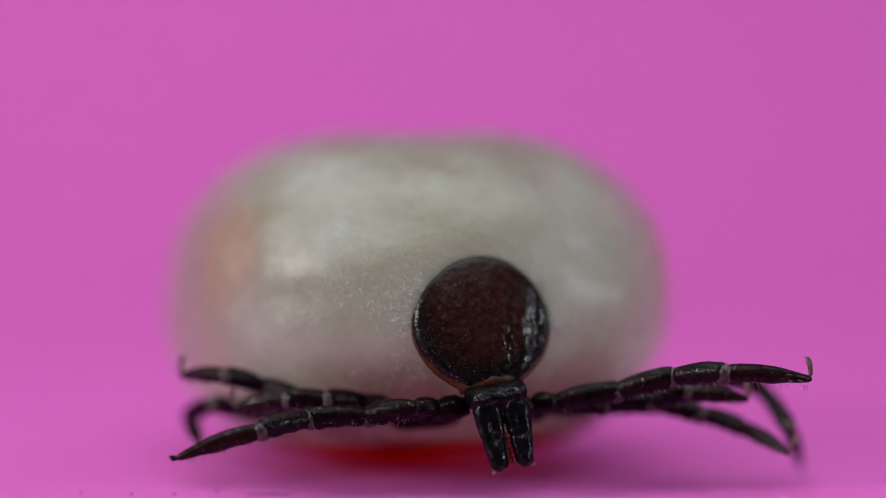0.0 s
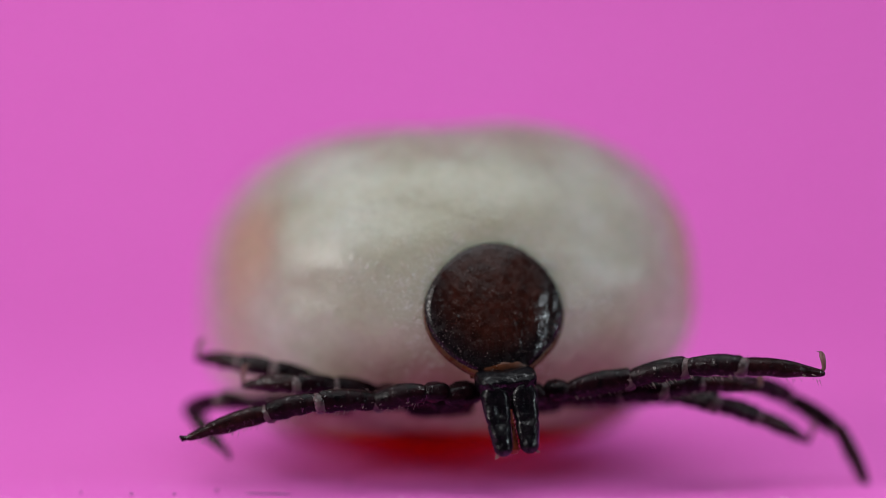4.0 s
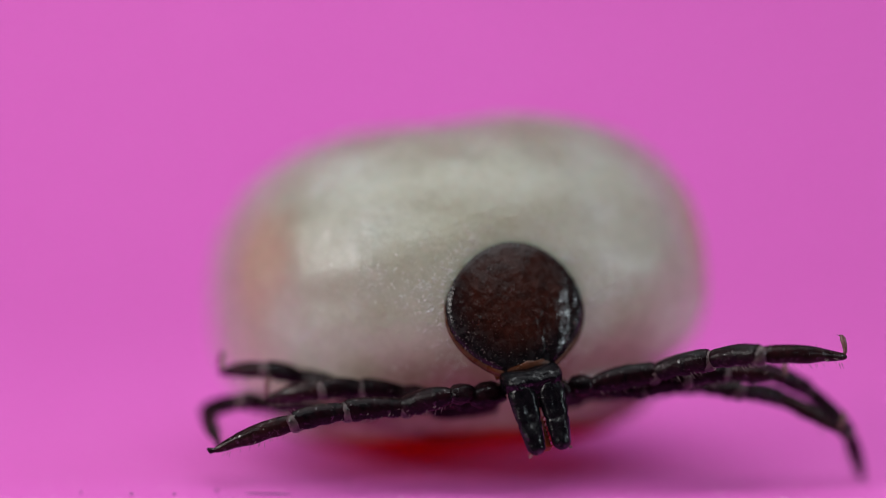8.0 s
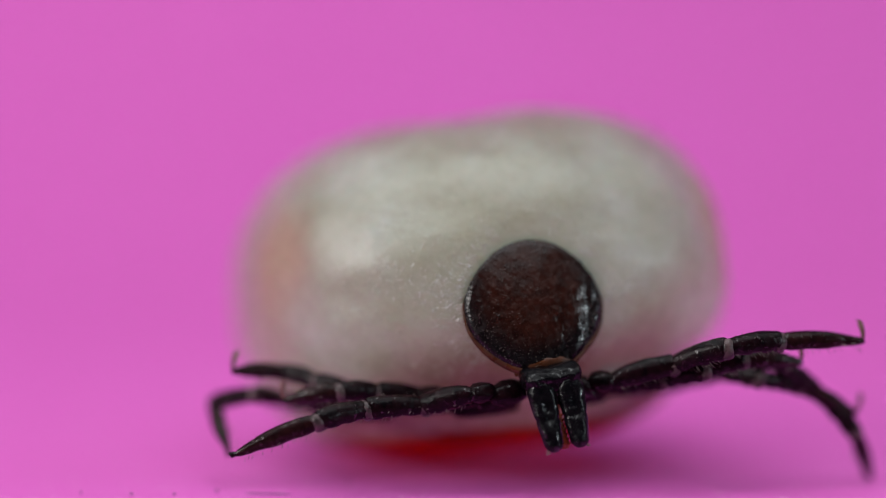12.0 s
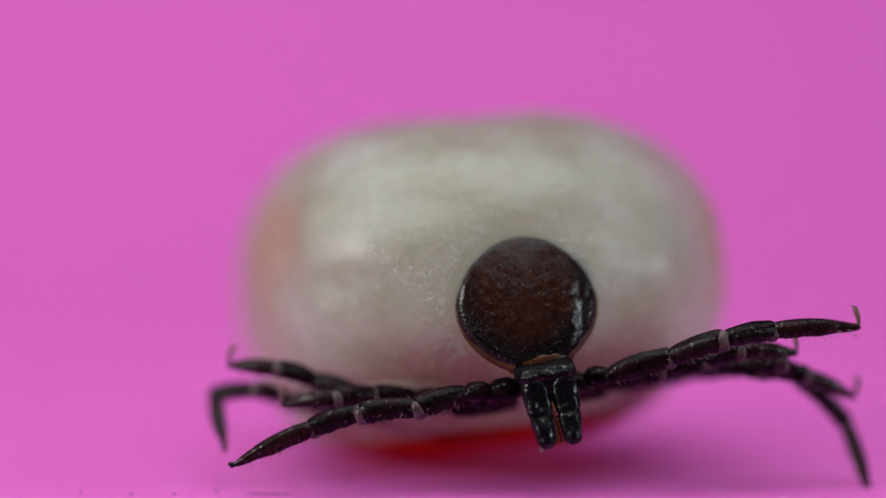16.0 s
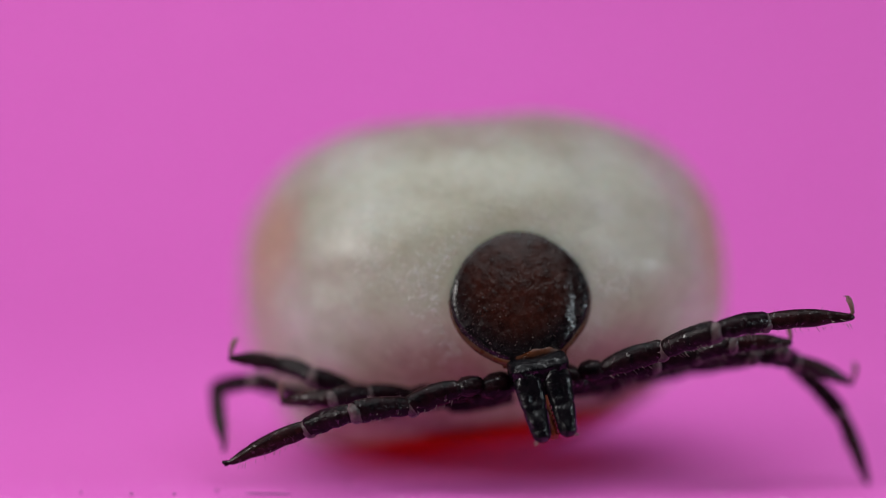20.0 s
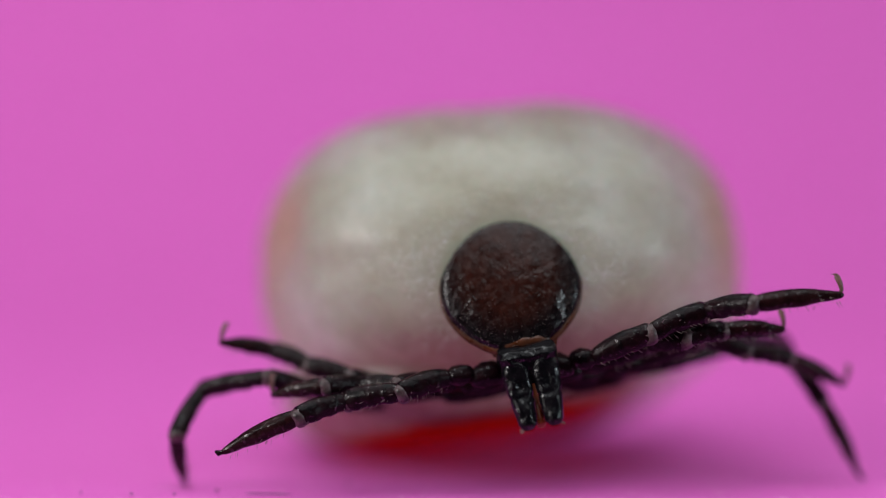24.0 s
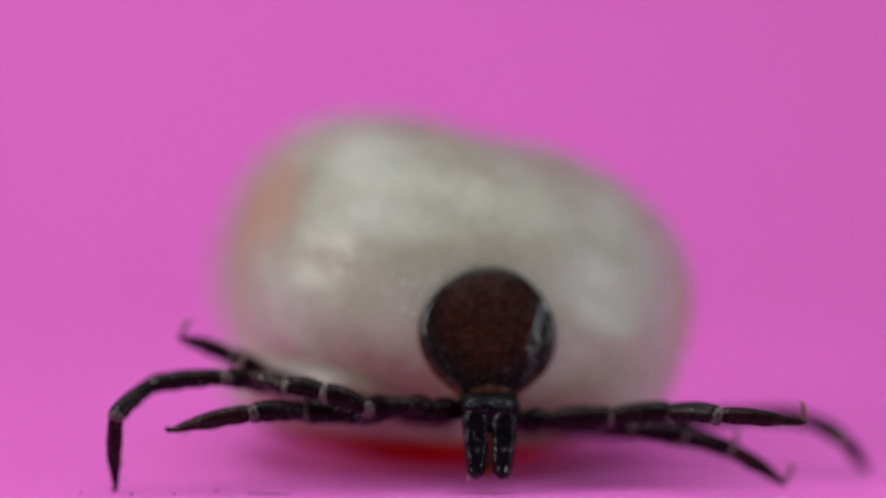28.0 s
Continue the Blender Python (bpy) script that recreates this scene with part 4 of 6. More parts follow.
    for piece in LEGS["L2"]["tibia"]:
        walk(piece, [
            (0, pose(-0.001415, -0.002601, 0.000809, 0.4, -1.1, 161.0)), (0.8, pose(-0.001415, -0.002601, 0.000809, 0.4, -1.1, 161.0)),
            (0.9, pose(-0.001419, -0.002567, 0.000794, 0.0, 0.2, -169.3)), (1, pose(-0.001419, -0.002567, 0.000794, 0.0, 0.2, -169.3)),
            (3, pose(-0.001460, -0.002605, 0.000780, -0.8, -4.3, -169.3)), (8, pose(-0.001435, -0.002523, 0.000835, -0.4, -2.4, -171.8)),
            (12.5, pose(-0.001483, -0.002570, 0.000805, -2.1, -7.1, -163.6)), (17, pose(-0.001488, -0.002604, 0.000799, -0.6, -1.7, -160.6)),
            (20, pose(-0.001500, -0.002621, 0.000773, -0.4, -1.1, -159.7)), (23.5, pose(-0.001495, -0.002957, 0.000782, 1.8, -4.5, 158.6)),
            (24, pose(-0.001521, -0.002864, 0.000759, -2.8, -4.8, -149.5)), (24.1, pose(-0.001527, -0.002998, 0.000842, 1.2, 1.4, -139.8)),
            (24.5, pose(-0.001491, -0.002937, 0.000751, 2.3, -7.1, 162.0)), (24.6, pose(-0.001381, -0.003163, 0.000882, -0.1, 0.2, 158.2)),
            (25.6, pose(-0.001395, -0.002559, 0.000687, 0.2, -5.2, 177.7)), (27.8, pose(-0.001374, -0.002528, 0.000746, 0.8, -8.4, 174.7)),
            (28, pose(-0.001494, -0.003127, 0.000748, 1.1, -2.8, 158.0)),
        ])
    for piece in LEGS["L2"]["tarsus"]:
        walk(piece, [
            (0, pose(-0.001775, -0.002477, 0.000816, -4.6, 7.0, 146.8)), (0.8, pose(-0.001775, -0.002477, 0.000816, -4.6, 7.0, 146.8)),
            (0.9, pose(-0.001792, -0.002638, 0.000792, -2.8, 4.5, 147.4)), (1, pose(-0.001792, -0.002638, 0.000792, -2.8, 4.5, 147.4)),
            (3, pose(-0.001833, -0.002675, 0.000809, -0.7, 1.1, 149.1)), (8, pose(-0.001811, -0.002577, 0.000851, -3.2, 5.3, 148.9)),
            (12.5, pose(-0.001845, -0.002677, 0.000851, -1.9, 4.2, 155.7)), (17, pose(-0.001846, -0.002731, 0.000811, -0.4, 0.7, 152.6)),
            (20, pose(-0.001856, -0.002753, 0.000780, 1.3, -2.0, 147.8)), (23.5, pose(-0.001847, -0.002819, 0.000812, -1.6, 3.3, 154.6)),
            (24, pose(-0.001847, -0.003056, 0.000790, -0.4, 0.9, 154.6)), (24.1, pose(-0.001817, -0.003243, 0.000832, 0.0, -0.1, 163.1)),
            (24.5, pose(-0.001850, -0.002820, 0.000798, -1.5, 3.8, 158.0)), (24.6, pose(-0.001734, -0.003022, 0.000881, -3.2, 7.9, 158.0)),
            (25.6, pose(-0.001773, -0.002544, 0.000722, 0.1, 0.5, -166.0)), (27.8, pose(-0.001749, -0.002493, 0.000802, -0.1, -0.3, -159.8)),
            (28, pose(-0.001846, -0.002985, 0.000766, 0.2, -0.3, 141.9)),
        ])
    for piece in LEGS["L3"]["femur"]:
        walk(piece, [
            (0, pose(-0.001200, -0.002520, 0.000640, 9.7, -20.0, 153.5)), (0.8, pose(-0.001200, -0.002520, 0.000640, 9.7, -20.0, 153.5)),
            (0.9, pose(-0.001200, -0.002520, 0.000640, 14.6, -11.8, 128.1)), (1, pose(-0.001200, -0.002520, 0.000640, 14.6, -11.8, 128.1)),
            (3, pose(-0.001200, -0.002520, 0.000640, 12.0, -17.3, 144.3)), (8, pose(-0.001200, -0.002520, 0.000640, 11.7, -23.1, 152.1)),
            (12.5, pose(-0.001200, -0.002520, 0.000640, 4.2, -18.5, 167.0)), (17, pose(-0.001200, -0.002520, 0.000640, 6.2, -23.2, 164.7)),
            (20, pose(-0.001200, -0.002520, 0.000640, 8.5, -19.0, 155.3)), (23.5, pose(-0.001200, -0.002520, 0.000640, -7.0, -21.5, -161.6)),
            (24, pose(-0.001200, -0.002520, 0.000640, -11.9, -24.7, -153.3)), (24.1, pose(-0.001200, -0.002520, 0.000640, -3.4, -24.2, -171.8)),
            (24.5, pose(-0.001200, -0.002520, 0.000640, 2.4, -18.1, 172.3)), (24.6, pose(-0.001200, -0.002520, 0.000640, 9.3, -12.2, 142.1)),
            (24.8, pose(-0.001200, -0.002520, 0.000640, 5.7, -6.0, 136.4)), (25, pose(-0.001200, -0.002520, 0.000640, -4.5, 5.6, 141.0)),
            (25.6, pose(-0.001200, -0.002520, 0.000640, -3.1, 3.3, 136.3)), (27.8, pose(-0.001200, -0.002520, 0.000640, 8.3, -8.5, 135.6)),
            (28, pose(-0.001200, -0.002520, 0.000640, -2.7, 2.8, 136.1)),
        ])
    for piece in LEGS["L3"]["patella"]:
        walk(piece, [
            (0, pose(-0.001637, -0.002302, 0.000818, 13.0, -14.0, 136.5)), (0.8, pose(-0.001637, -0.002302, 0.000818, 13.0, -14.0, 136.5)),
            (0.9, pose(-0.001514, -0.002120, 0.000746, -1.8, -21.0, -175.0)), (1, pose(-0.001514, -0.002120, 0.000746, -1.8, -21.0, -175.0)),
            (3, pose(-0.001603, -0.002230, 0.000794, -6.0, -16.3, -159.4)), (8, pose(-0.001623, -0.002296, 0.000844, 13.4, -15.5, 138.3)),
            (12.5, pose(-0.001681, -0.002409, 0.000805, 14.1, -19.7, 143.3)), (17, pose(-0.001661, -0.002394, 0.000845, 11.8, -21.9, 150.7)),
            (20, pose(-0.001647, -0.002314, 0.000809, -10.3, -26.8, -158.1)), (23.5, pose(-0.001659, -0.002673, 0.000831, 11.2, -28.8, 157.6)),
            (24, pose(-0.001622, -0.002732, 0.000857, 8.1, -21.9, 159.1)), (24.1, pose(-0.001670, -0.002588, 0.000853, -3.2, -23.3, -172.0)),
            (24.5, pose(-0.001690, -0.002453, 0.000802, -13.9, -22.1, -146.7)), (24.6, pose(-0.001601, -0.002208, 0.000750, -5.1, -32.1, -170.4)),
            (24.8, pose(-0.001575, -0.002163, 0.000695, -3.2, -29.6, -173.5)), (25, pose(-0.001602, -0.002194, 0.000590, 0.8, -28.3, 178.4)),
            (25.6, pose(-0.001576, -0.002162, 0.000610, 1.7, -19.5, 175.1)), (27.8, pose(-0.001567, -0.002160, 0.000717, 2.7, -21.9, 172.8)),
            (28, pose(-0.001574, -0.002160, 0.000615, 2.4, -18.0, 172.3)),
        ])
    for piece in LEGS["L3"]["tibia"]:
        walk(piece, [
            (0, pose(-0.001947, -0.002008, 0.000925, -6.8, -17.9, -158.9)), (0.8, pose(-0.001947, -0.002008, 0.000925, -6.8, -17.9, -158.9)),
            (0.9, pose(-0.001924, -0.002156, 0.000904, 11.2, -18.7, 148.4)), (1, pose(-0.001924, -0.002156, 0.000904, 11.2, -18.7, 148.4)),
            (3, pose(-0.001999, -0.002379, 0.000917, 9.3, -12.4, 142.8)), (8, pose(-0.001939, -0.002014, 0.000962, -6.8, -15.0, -155.4)),
            (12.5, pose(-0.002013, -0.002161, 0.000953, 14.1, -17.5, 140.0)), (17, pose(-0.002017, -0.002194, 0.001009, -14.7, -21.4, -144.2)),
            (20, pose(-0.002011, -0.002461, 0.001008, 16.6, -22.8, 142.5)), (23.5, pose(-0.002015, -0.002526, 0.001043, 17.9, -22.2, 139.4)),
            (24, pose(-0.002004, -0.002586, 0.001021, 12.6, -29.1, 155.3)), (24.1, pose(-0.002070, -0.002644, 0.001027, -12.7, -27.7, -154.1)),
            (24.5, pose(-0.002030, -0.002677, 0.000967, 10.7, -25.0, 155.9)), (24.6, pose(-0.001969, -0.002270, 0.000983, -8.0, -32.4, -165.3)),
            (24.8, pose(-0.001955, -0.002206, 0.000912, -11.8, -27.7, -155.7)), (25, pose(-0.001989, -0.002184, 0.000798, -7.5, -23.8, -161.9)),
            (25.6, pose(-0.001989, -0.002126, 0.000757, -7.1, -20.9, -160.9)), (27.8, pose(-0.001973, -0.002109, 0.000881, -5.2, -23.5, -167.3)),
            (28, pose(-0.001989, -0.002104, 0.000751, -5.1, -22.7, -167.0)),
        ])
    for piece in LEGS["L3"]["tarsus"]:
        walk(piece, [
            (0, pose(-0.002320, -0.002152, 0.001054, -0.8, 0.8, 133.5)), (0.8, pose(-0.002320, -0.002152, 0.001054, -0.8, 0.8, 133.5)),
            (0.9, pose(-0.002262, -0.001947, 0.001038, -3.9, -6.5, -148.9)), (1, pose(-0.002262, -0.001947, 0.001038, -3.9, -6.5, -148.9)),
            (3, pose(-0.002326, -0.002131, 0.001008, 5.4, -7.3, 143.4)), (8, pose(-0.002308, -0.002183, 0.001070, -0.2, 0.2, 135.8)),
            (12.5, pose(-0.002320, -0.001904, 0.001079, -3.3, -5.8, -150.1)), (17, pose(-0.002334, -0.002423, 0.001162, 6.7, -10.3, 146.8)),
            (20, pose(-0.002318, -0.002225, 0.001171, -7.0, -10.8, -146.6)), (23.5, pose(-0.002311, -0.002273, 0.001202, -8.6, -10.5, -140.6)),
            (24, pose(-0.002337, -0.002432, 0.001225, -6.9, -12.2, -150.3)), (24.1, pose(-0.002404, -0.002806, 0.001222, 3.3, -8.9, 159.3)),
            (24.5, pose(-0.002378, -0.002522, 0.001145, 2.4, -4.4, 151.5)), (24.6, pose(-0.002312, -0.002360, 0.001208, -13.7, -16.3, -138.9)),
            (24.8, pose(-0.002294, -0.002359, 0.001107, -1.5, -7.2, -168.5)), (25, pose(-0.002355, -0.002303, 0.000968, -1.8, -8.5, -168.0)),
            (25.6, pose(-0.002359, -0.002254, 0.000907, -1.5, -9.8, -171.5)), (27.8, pose(-0.002348, -0.002194, 0.001049, -1.0, -10.8, -174.8)),
            (28, pose(-0.002366, -0.002191, 0.000912, -2.3, -13.0, -169.9)),
        ])
    for piece in LEGS["L4"]["femur"]:
        walk(piece, [
            (0, pose(-0.001700, -0.002100, 0.000620, -4.1, 1.0, 104.3)), (0.8, pose(-0.001700, -0.002100, 0.000620, -4.1, 1.0, 104.3)),
            (0.9, pose(-0.001700, -0.002100, 0.000620, -24.9, 8.5, 107.8)), (1, pose(-0.001700, -0.002100, 0.000620, -24.9, 8.5, 107.8)),
            (3, pose(-0.001700, -0.002100, 0.000620, -8.0, 3.8, 115.0)), (4.5, pose(-0.001700, -0.002100, 0.000620, -0.3, 0.2, 118.8)),
            (8, pose(-0.001700, -0.002100, 0.000620, 6.6, -3.1, 114.7)), (12.5, pose(-0.001700, -0.002100, 0.000620, 14.5, -8.9, 120.9)),
            (17, pose(-0.001700, -0.002100, 0.000620, 18.1, -13.0, 124.4)), (20, pose(-0.001700, -0.002100, 0.000620, 21.1, -16.6, 126.6)),
            (23.5, pose(-0.001700, -0.002100, 0.000620, 12.8, -18.8, 144.9)), (23.7, pose(-0.001700, -0.002100, 0.000620, 9.7, -14.4, 145.3)),
            (23.8, pose(-0.001700, -0.002100, 0.000620, -22.7, -18.3, -126.9)), (23.9, pose(-0.001700, -0.002100, 0.000620, -22.4, -18.0, -126.9)),
            (24, pose(-0.001700, -0.002100, 0.000620, -17.4, -19.3, -136.4)), (24.1, pose(-0.001700, -0.002100, 0.000620, -11.1, -16.6, -145.6)),
            (24.4, pose(-0.001700, -0.002100, 0.000620, -11.0, -18.9, -149.0)), (24.5, pose(-0.001700, -0.002100, 0.000620, -14.0, -16.1, -138.1)),
            (24.6, pose(-0.001700, -0.002100, 0.000620, -28.5, -23.1, -125.9)), (24.7, pose(-0.001700, -0.002100, 0.000620, -35.8, -33.7, -127.5)),
            (24.8, pose(-0.001700, -0.002100, 0.000620, -11.1, -9.3, -129.5)), (25, pose(-0.001700, -0.002100, 0.000620, 0.1, 0.2, -141.1)),
            (25.6, pose(-0.001700, -0.002100, 0.000620, -1.8, -2.2, -141.2)), (26.5, pose(-0.001700, -0.002100, 0.000620, -5.6, -6.3, -138.4)),
            (27.8, pose(-0.001700, -0.002100, 0.000620, -7.5, -9.0, -139.9)), (27.9, pose(-0.001700, -0.002100, 0.000620, -5.6, -7.5, -142.9)),
            (28, pose(-0.001700, -0.002100, 0.000620, -7.3, -7.7, -136.5)),
        ])
    for piece in LEGS["L4"]["patella"]:
        walk(piece, [
            (0, pose(-0.001951, -0.001112, 0.000601, -16.3, -12.4, -126.3)), (0.8, pose(-0.001951, -0.001112, 0.000601, -16.3, -12.4, -126.3)),
            (0.9, pose(-0.002008, -0.001139, 0.000468, -11.6, -6.7, -119.7)), (1, pose(-0.002008, -0.001139, 0.000468, -11.6, -6.7, -119.7)),
            (3, pose(-0.002130, -0.001178, 0.000553, -13.6, -6.8, -116.1)), (4.5, pose(-0.002191, -0.001206, 0.000617, -7.6, -4.1, -118.2)),
            (8, pose(-0.002126, -0.001175, 0.000674, -12.7, -8.0, -121.7)), (12.5, pose(-0.002218, -0.001236, 0.000778, -14.1, -9.1, -122.3)),
            (17, pose(-0.002262, -0.001280, 0.000849, -23.6, -11.7, -114.9)), (20, pose(-0.002283, -0.001316, 0.000912, -21.0, -10.0, -114.4)),
            (23.5, pose(-0.002490, -0.001545, 0.000949, -42.5, -11.0, -101.8)), (23.7, pose(-0.002512, -0.001537, 0.000873, -46.3, -9.9, -99.3)),
            (23.8, pose(-0.002281, -0.002875, 0.000940, 19.0, -20.4, 135.5)), (23.9, pose(-0.002282, -0.002876, 0.000935, 4.8, -8.2, 149.6)),
            (24, pose(-0.002397, -0.002764, 0.000957, -0.9, 1.9, 155.7)), (24.1, pose(-0.002506, -0.002653, 0.000911, 10.5, 9.9, -132.7)),
            (24.4, pose(-0.002527, -0.002598, 0.000950, -0.8, 1.7, 155.0)), (24.5, pose(-0.002429, -0.002755, 0.000902, -1.4, 3.3, 157.0)),
            (24.6, pose(-0.002250, -0.002860, 0.001020, -0.8, 2.6, 162.2)), (24.7, pose(-0.002217, -0.002773, 0.001186, -27.0, -32.7, -136.6)),
            (24.8, pose(-0.002340, -0.002877, 0.000786, -0.3, 2.1, 172.8)), (25, pose(-0.002493, -0.002741, 0.000617, 1.4, 1.3, -133.3)),
            (25.6, pose(-0.002495, -0.002738, 0.000660, -10.5, 16.1, 146.3)), (26.5, pose(-0.002458, -0.002773, 0.000732, -6.3, 11.2, 150.2)),
            (27.8, pose(-0.002470, -0.002749, 0.000779, -6.5, 10.4, 147.6)), (27.9, pose(-0.002507, -0.002709, 0.000754, -7.7, 13.4, 149.8)),
            (28, pose(-0.002433, -0.002796, 0.000757, -4.4, 13.1, 161.2)),
        ])
    for piece in LEGS["L4"]["tibia"]:
        walk(piece, [
            (0, pose(-0.002379, -0.001694, 0.000761, -30.7, 14.1, 112.3)), (0.8, pose(-0.002379, -0.001694, 0.000761, -30.7, 14.1, 112.3)),
            (0.9, pose(-0.002371, -0.001778, 0.000555, -28.1, 14.7, 115.4)), (1, pose(-0.002371, -0.001778, 0.000555, -28.1, 14.7, 115.4)),
            (3, pose(-0.002454, -0.001837, 0.000641, -20.9, 12.3, 119.1)), (4.5, pose(-0.002540, -0.001857, 0.000670, -15.0, 9.8, 122.6)),
            (8, pose(-0.002511, -0.001798, 0.000777, -11.1, 9.2, 129.0)), (12.5, pose(-0.002609, -0.001853, 0.000895, -5.1, 5.1, 135.1)),
            (17, pose(-0.002567, -0.001938, 0.000999, 0.4, -0.6, 142.9)), (20, pose(-0.002584, -0.001979, 0.001041, -2.3, 2.3, 135.6)),
            (23.5, pose(-0.002638, -0.002256, 0.001090, 1.4, -1.4, 135.3)), (23.7, pose(-0.002631, -0.002257, 0.001000, 1.4, -1.5, 135.4)),
            (23.8, pose(-0.002776, -0.002388, 0.001198, -0.2, -15.5, -179.4)), (23.9, pose(-0.002914, -0.002506, 0.001041, 25.4, 21.5, -127.7)),
            (24, pose(-0.003071, -0.002459, 0.000932, 32.4, 48.8, -139.9)), (24.1, pose(-0.003001, -0.003188, 0.000784, -28.5, 44.1, 142.1)),
            (24.4, pose(-0.003198, -0.002285, 0.000928, 32.0, 41.4, -136.6)), (24.5, pose(-0.003109, -0.002466, 0.000860, -23.8, 47.2, 149.0)),
            (24.6, pose(-0.002954, -0.002635, 0.000987, 35.6, 37.7, -130.6)), (24.7, pose(-0.002670, -0.003201, 0.001586, -1.9, 5.9, 162.4)),
            (24.8, pose(-0.003074, -0.002784, 0.000758, 5.5, 55.9, -173.3)), (25, pose(-0.003001, -0.003279, 0.000600, -21.9, 51.0, 152.7)),
            (25.6, pose(-0.003086, -0.002344, 0.000454, 40.5, 28.2, -119.0)), (26.5, pose(-0.003088, -0.002412, 0.000589, 32.1, 29.9, -128.5)),
            (27.8, pose(-0.003085, -0.002359, 0.000646, 28.7, 30.0, -132.5)), (27.9, pose(-0.003129, -0.002347, 0.000583, 38.7, 34.6, -125.3)),
            (28, pose(-0.003115, -0.002564, 0.000589, 30.2, 34.0, -133.9)),
        ])
    for piece in LEGS["L4"]["tarsus"]:
        walk(piece, [
            (0, pose(-0.002578, -0.001209, 0.000629, 96.7, 18.4, -87.9)), (0.8, pose(-0.002578, -0.001209, 0.000629, 96.7, 18.4, -87.9)),
            (0.9, pose(-0.002595, -0.001306, 0.000418, 139.4, 32.0, -58.2)), (1, pose(-0.002595, -0.001306, 0.000418, 139.4, 32.0, -58.2)),
            (3, pose(-0.002711, -0.001376, 0.000526, 144.4, 30.8, -54.4)), (4.5, pose(-0.002826, -0.001409, 0.000578, 137.0, 37.2, -57.1)),
            (8, pose(-0.002847, -0.001384, 0.000692, 102.5, 23.8, -84.9)), (12.5, pose(-0.002990, -0.001473, 0.000847, 101.7, 40.2, -82.4)),
            (17, pose(-0.002997, -0.001612, 0.001004, 95.5, 44.5, -86.2)), (20, pose(-0.002970, -0.001602, 0.001019, 94.4, 50.5, -86.6)),
            (23.5, pose(-0.003022, -0.001876, 0.001103, 85.4, 43.7, -93.2)), (23.7, pose(-0.003015, -0.001877, 0.001014, 86.7, 44.7, -92.3)),
            (23.8, pose(-0.003296, -0.002394, 0.001343, -0.5, 1.4, 159.8)), (23.9, pose(-0.003221, -0.002903, 0.000843, -41.7, 44.8, 128.4)),
            (24, pose(-0.003344, -0.002689, 0.000526, -84.1, 40.1, 93.8)), (24.1, pose(-0.003307, -0.002950, 0.000409, -99.7, 42.9, 83.4)),
            (24.4, pose(-0.003492, -0.002564, 0.000572, -100.9, 48.0, 81.8)), (24.5, pose(-0.003424, -0.002277, 0.000464, -108.5, 49.6, 75.7)),
            (24.6, pose(-0.003232, -0.002959, 0.000656, -153.8, 72.3, 27.4)), (24.7, pose(-0.003182, -0.003038, 0.001530, -34.7, 40.6, 133.3)),
            (24.8, pose(-0.003374, -0.002819, 0.000311, 95.4, 23.4, -87.9)), (25, pose(-0.003303, -0.003123, 0.000181, -103.1, 61.3, 78.5)),
            (25.6, pose(-0.003317, -0.002760, 0.000199, 108.2, 40.0, -78.0)), (26.5, pose(-0.003379, -0.002779, 0.000320, -108.9, 68.1, 72.4)),
            (27.8, pose(-0.003400, -0.002704, 0.000376, -104.6, 69.8, 76.3)), (27.9, pose(-0.003386, -0.002710, 0.000276, -107.4, 62.6, 74.4)),
            (28, pose(-0.003425, -0.002887, 0.000287, -113.9, 73.0, 67.0)),
        ])
    for piece in LEGS["R1"]["femur"]:
        walk(piece, [
            (0, pose(0.000680, -0.003120, 0.000730, 2.1, -8.5, -13.8)), (0.8, pose(0.000680, -0.003120, 0.000730, 2.1, -8.5, -13.8)),
            (0.9, pose(0.000680, -0.003120, 0.000730, 1.9, -9.2, -11.5)), (1, pose(0.000680, -0.003120, 0.000730, 1.9, -9.2, -11.5)),
            (3, pose(0.000680, -0.003120, 0.000730, 4.0, -10.3, -21.1)), (4.5, pose(0.000680, -0.003120, 0.000730, 1.5, -8.9, -9.9)),
            (8, pose(0.000680, -0.003120, 0.000730, 1.4, -7.2, -11.2)), (12.5, pose(0.000680, -0.003120, 0.000730, 1.8, -9.6, -10.5)),
            (17, pose(0.000680, -0.003120, 0.000730, 2.8, -9.6, -16.6)), (20, pose(0.000680, -0.003120, 0.000730, 3.9, -10.5, -20.6)),
            (23.5, pose(0.000680, -0.003120, 0.000730, 4.4, -12.1, -20.0)), (24, pose(0.000680, -0.003120, 0.000730, 5.0, -14.8, -19.1)),
            (24.1, pose(0.000680, -0.003120, 0.000730, 1.7, -8.6, -11.4)), (24.4, pose(0.000680, -0.003120, 0.000730, 2.0, -6.1, -18.7)),
            (24.5, pose(0.000680, -0.003120, 0.000730, 0.1, -12.4, -0.6)), (24.6, pose(0.000680, -0.003120, 0.000730, -0.1, -12.6, 0.7)),
            (25.6, pose(0.000680, -0.003120, 0.000730, 0.5, -13.4, -2.2)), (27, pose(0.000680, -0.003120, 0.000730, 1.3, -15.9, -4.8)),
            (27.8, pose(0.000680, -0.003120, 0.000730, 1.6, -17.2, -5.3)), (27.9, pose(0.000680, -0.003120, 0.000730, 2.0, -15.3, -7.5)),
            (28, pose(0.000680, -0.003120, 0.000730, 1.5, -10.3, -8.1)),
        ])
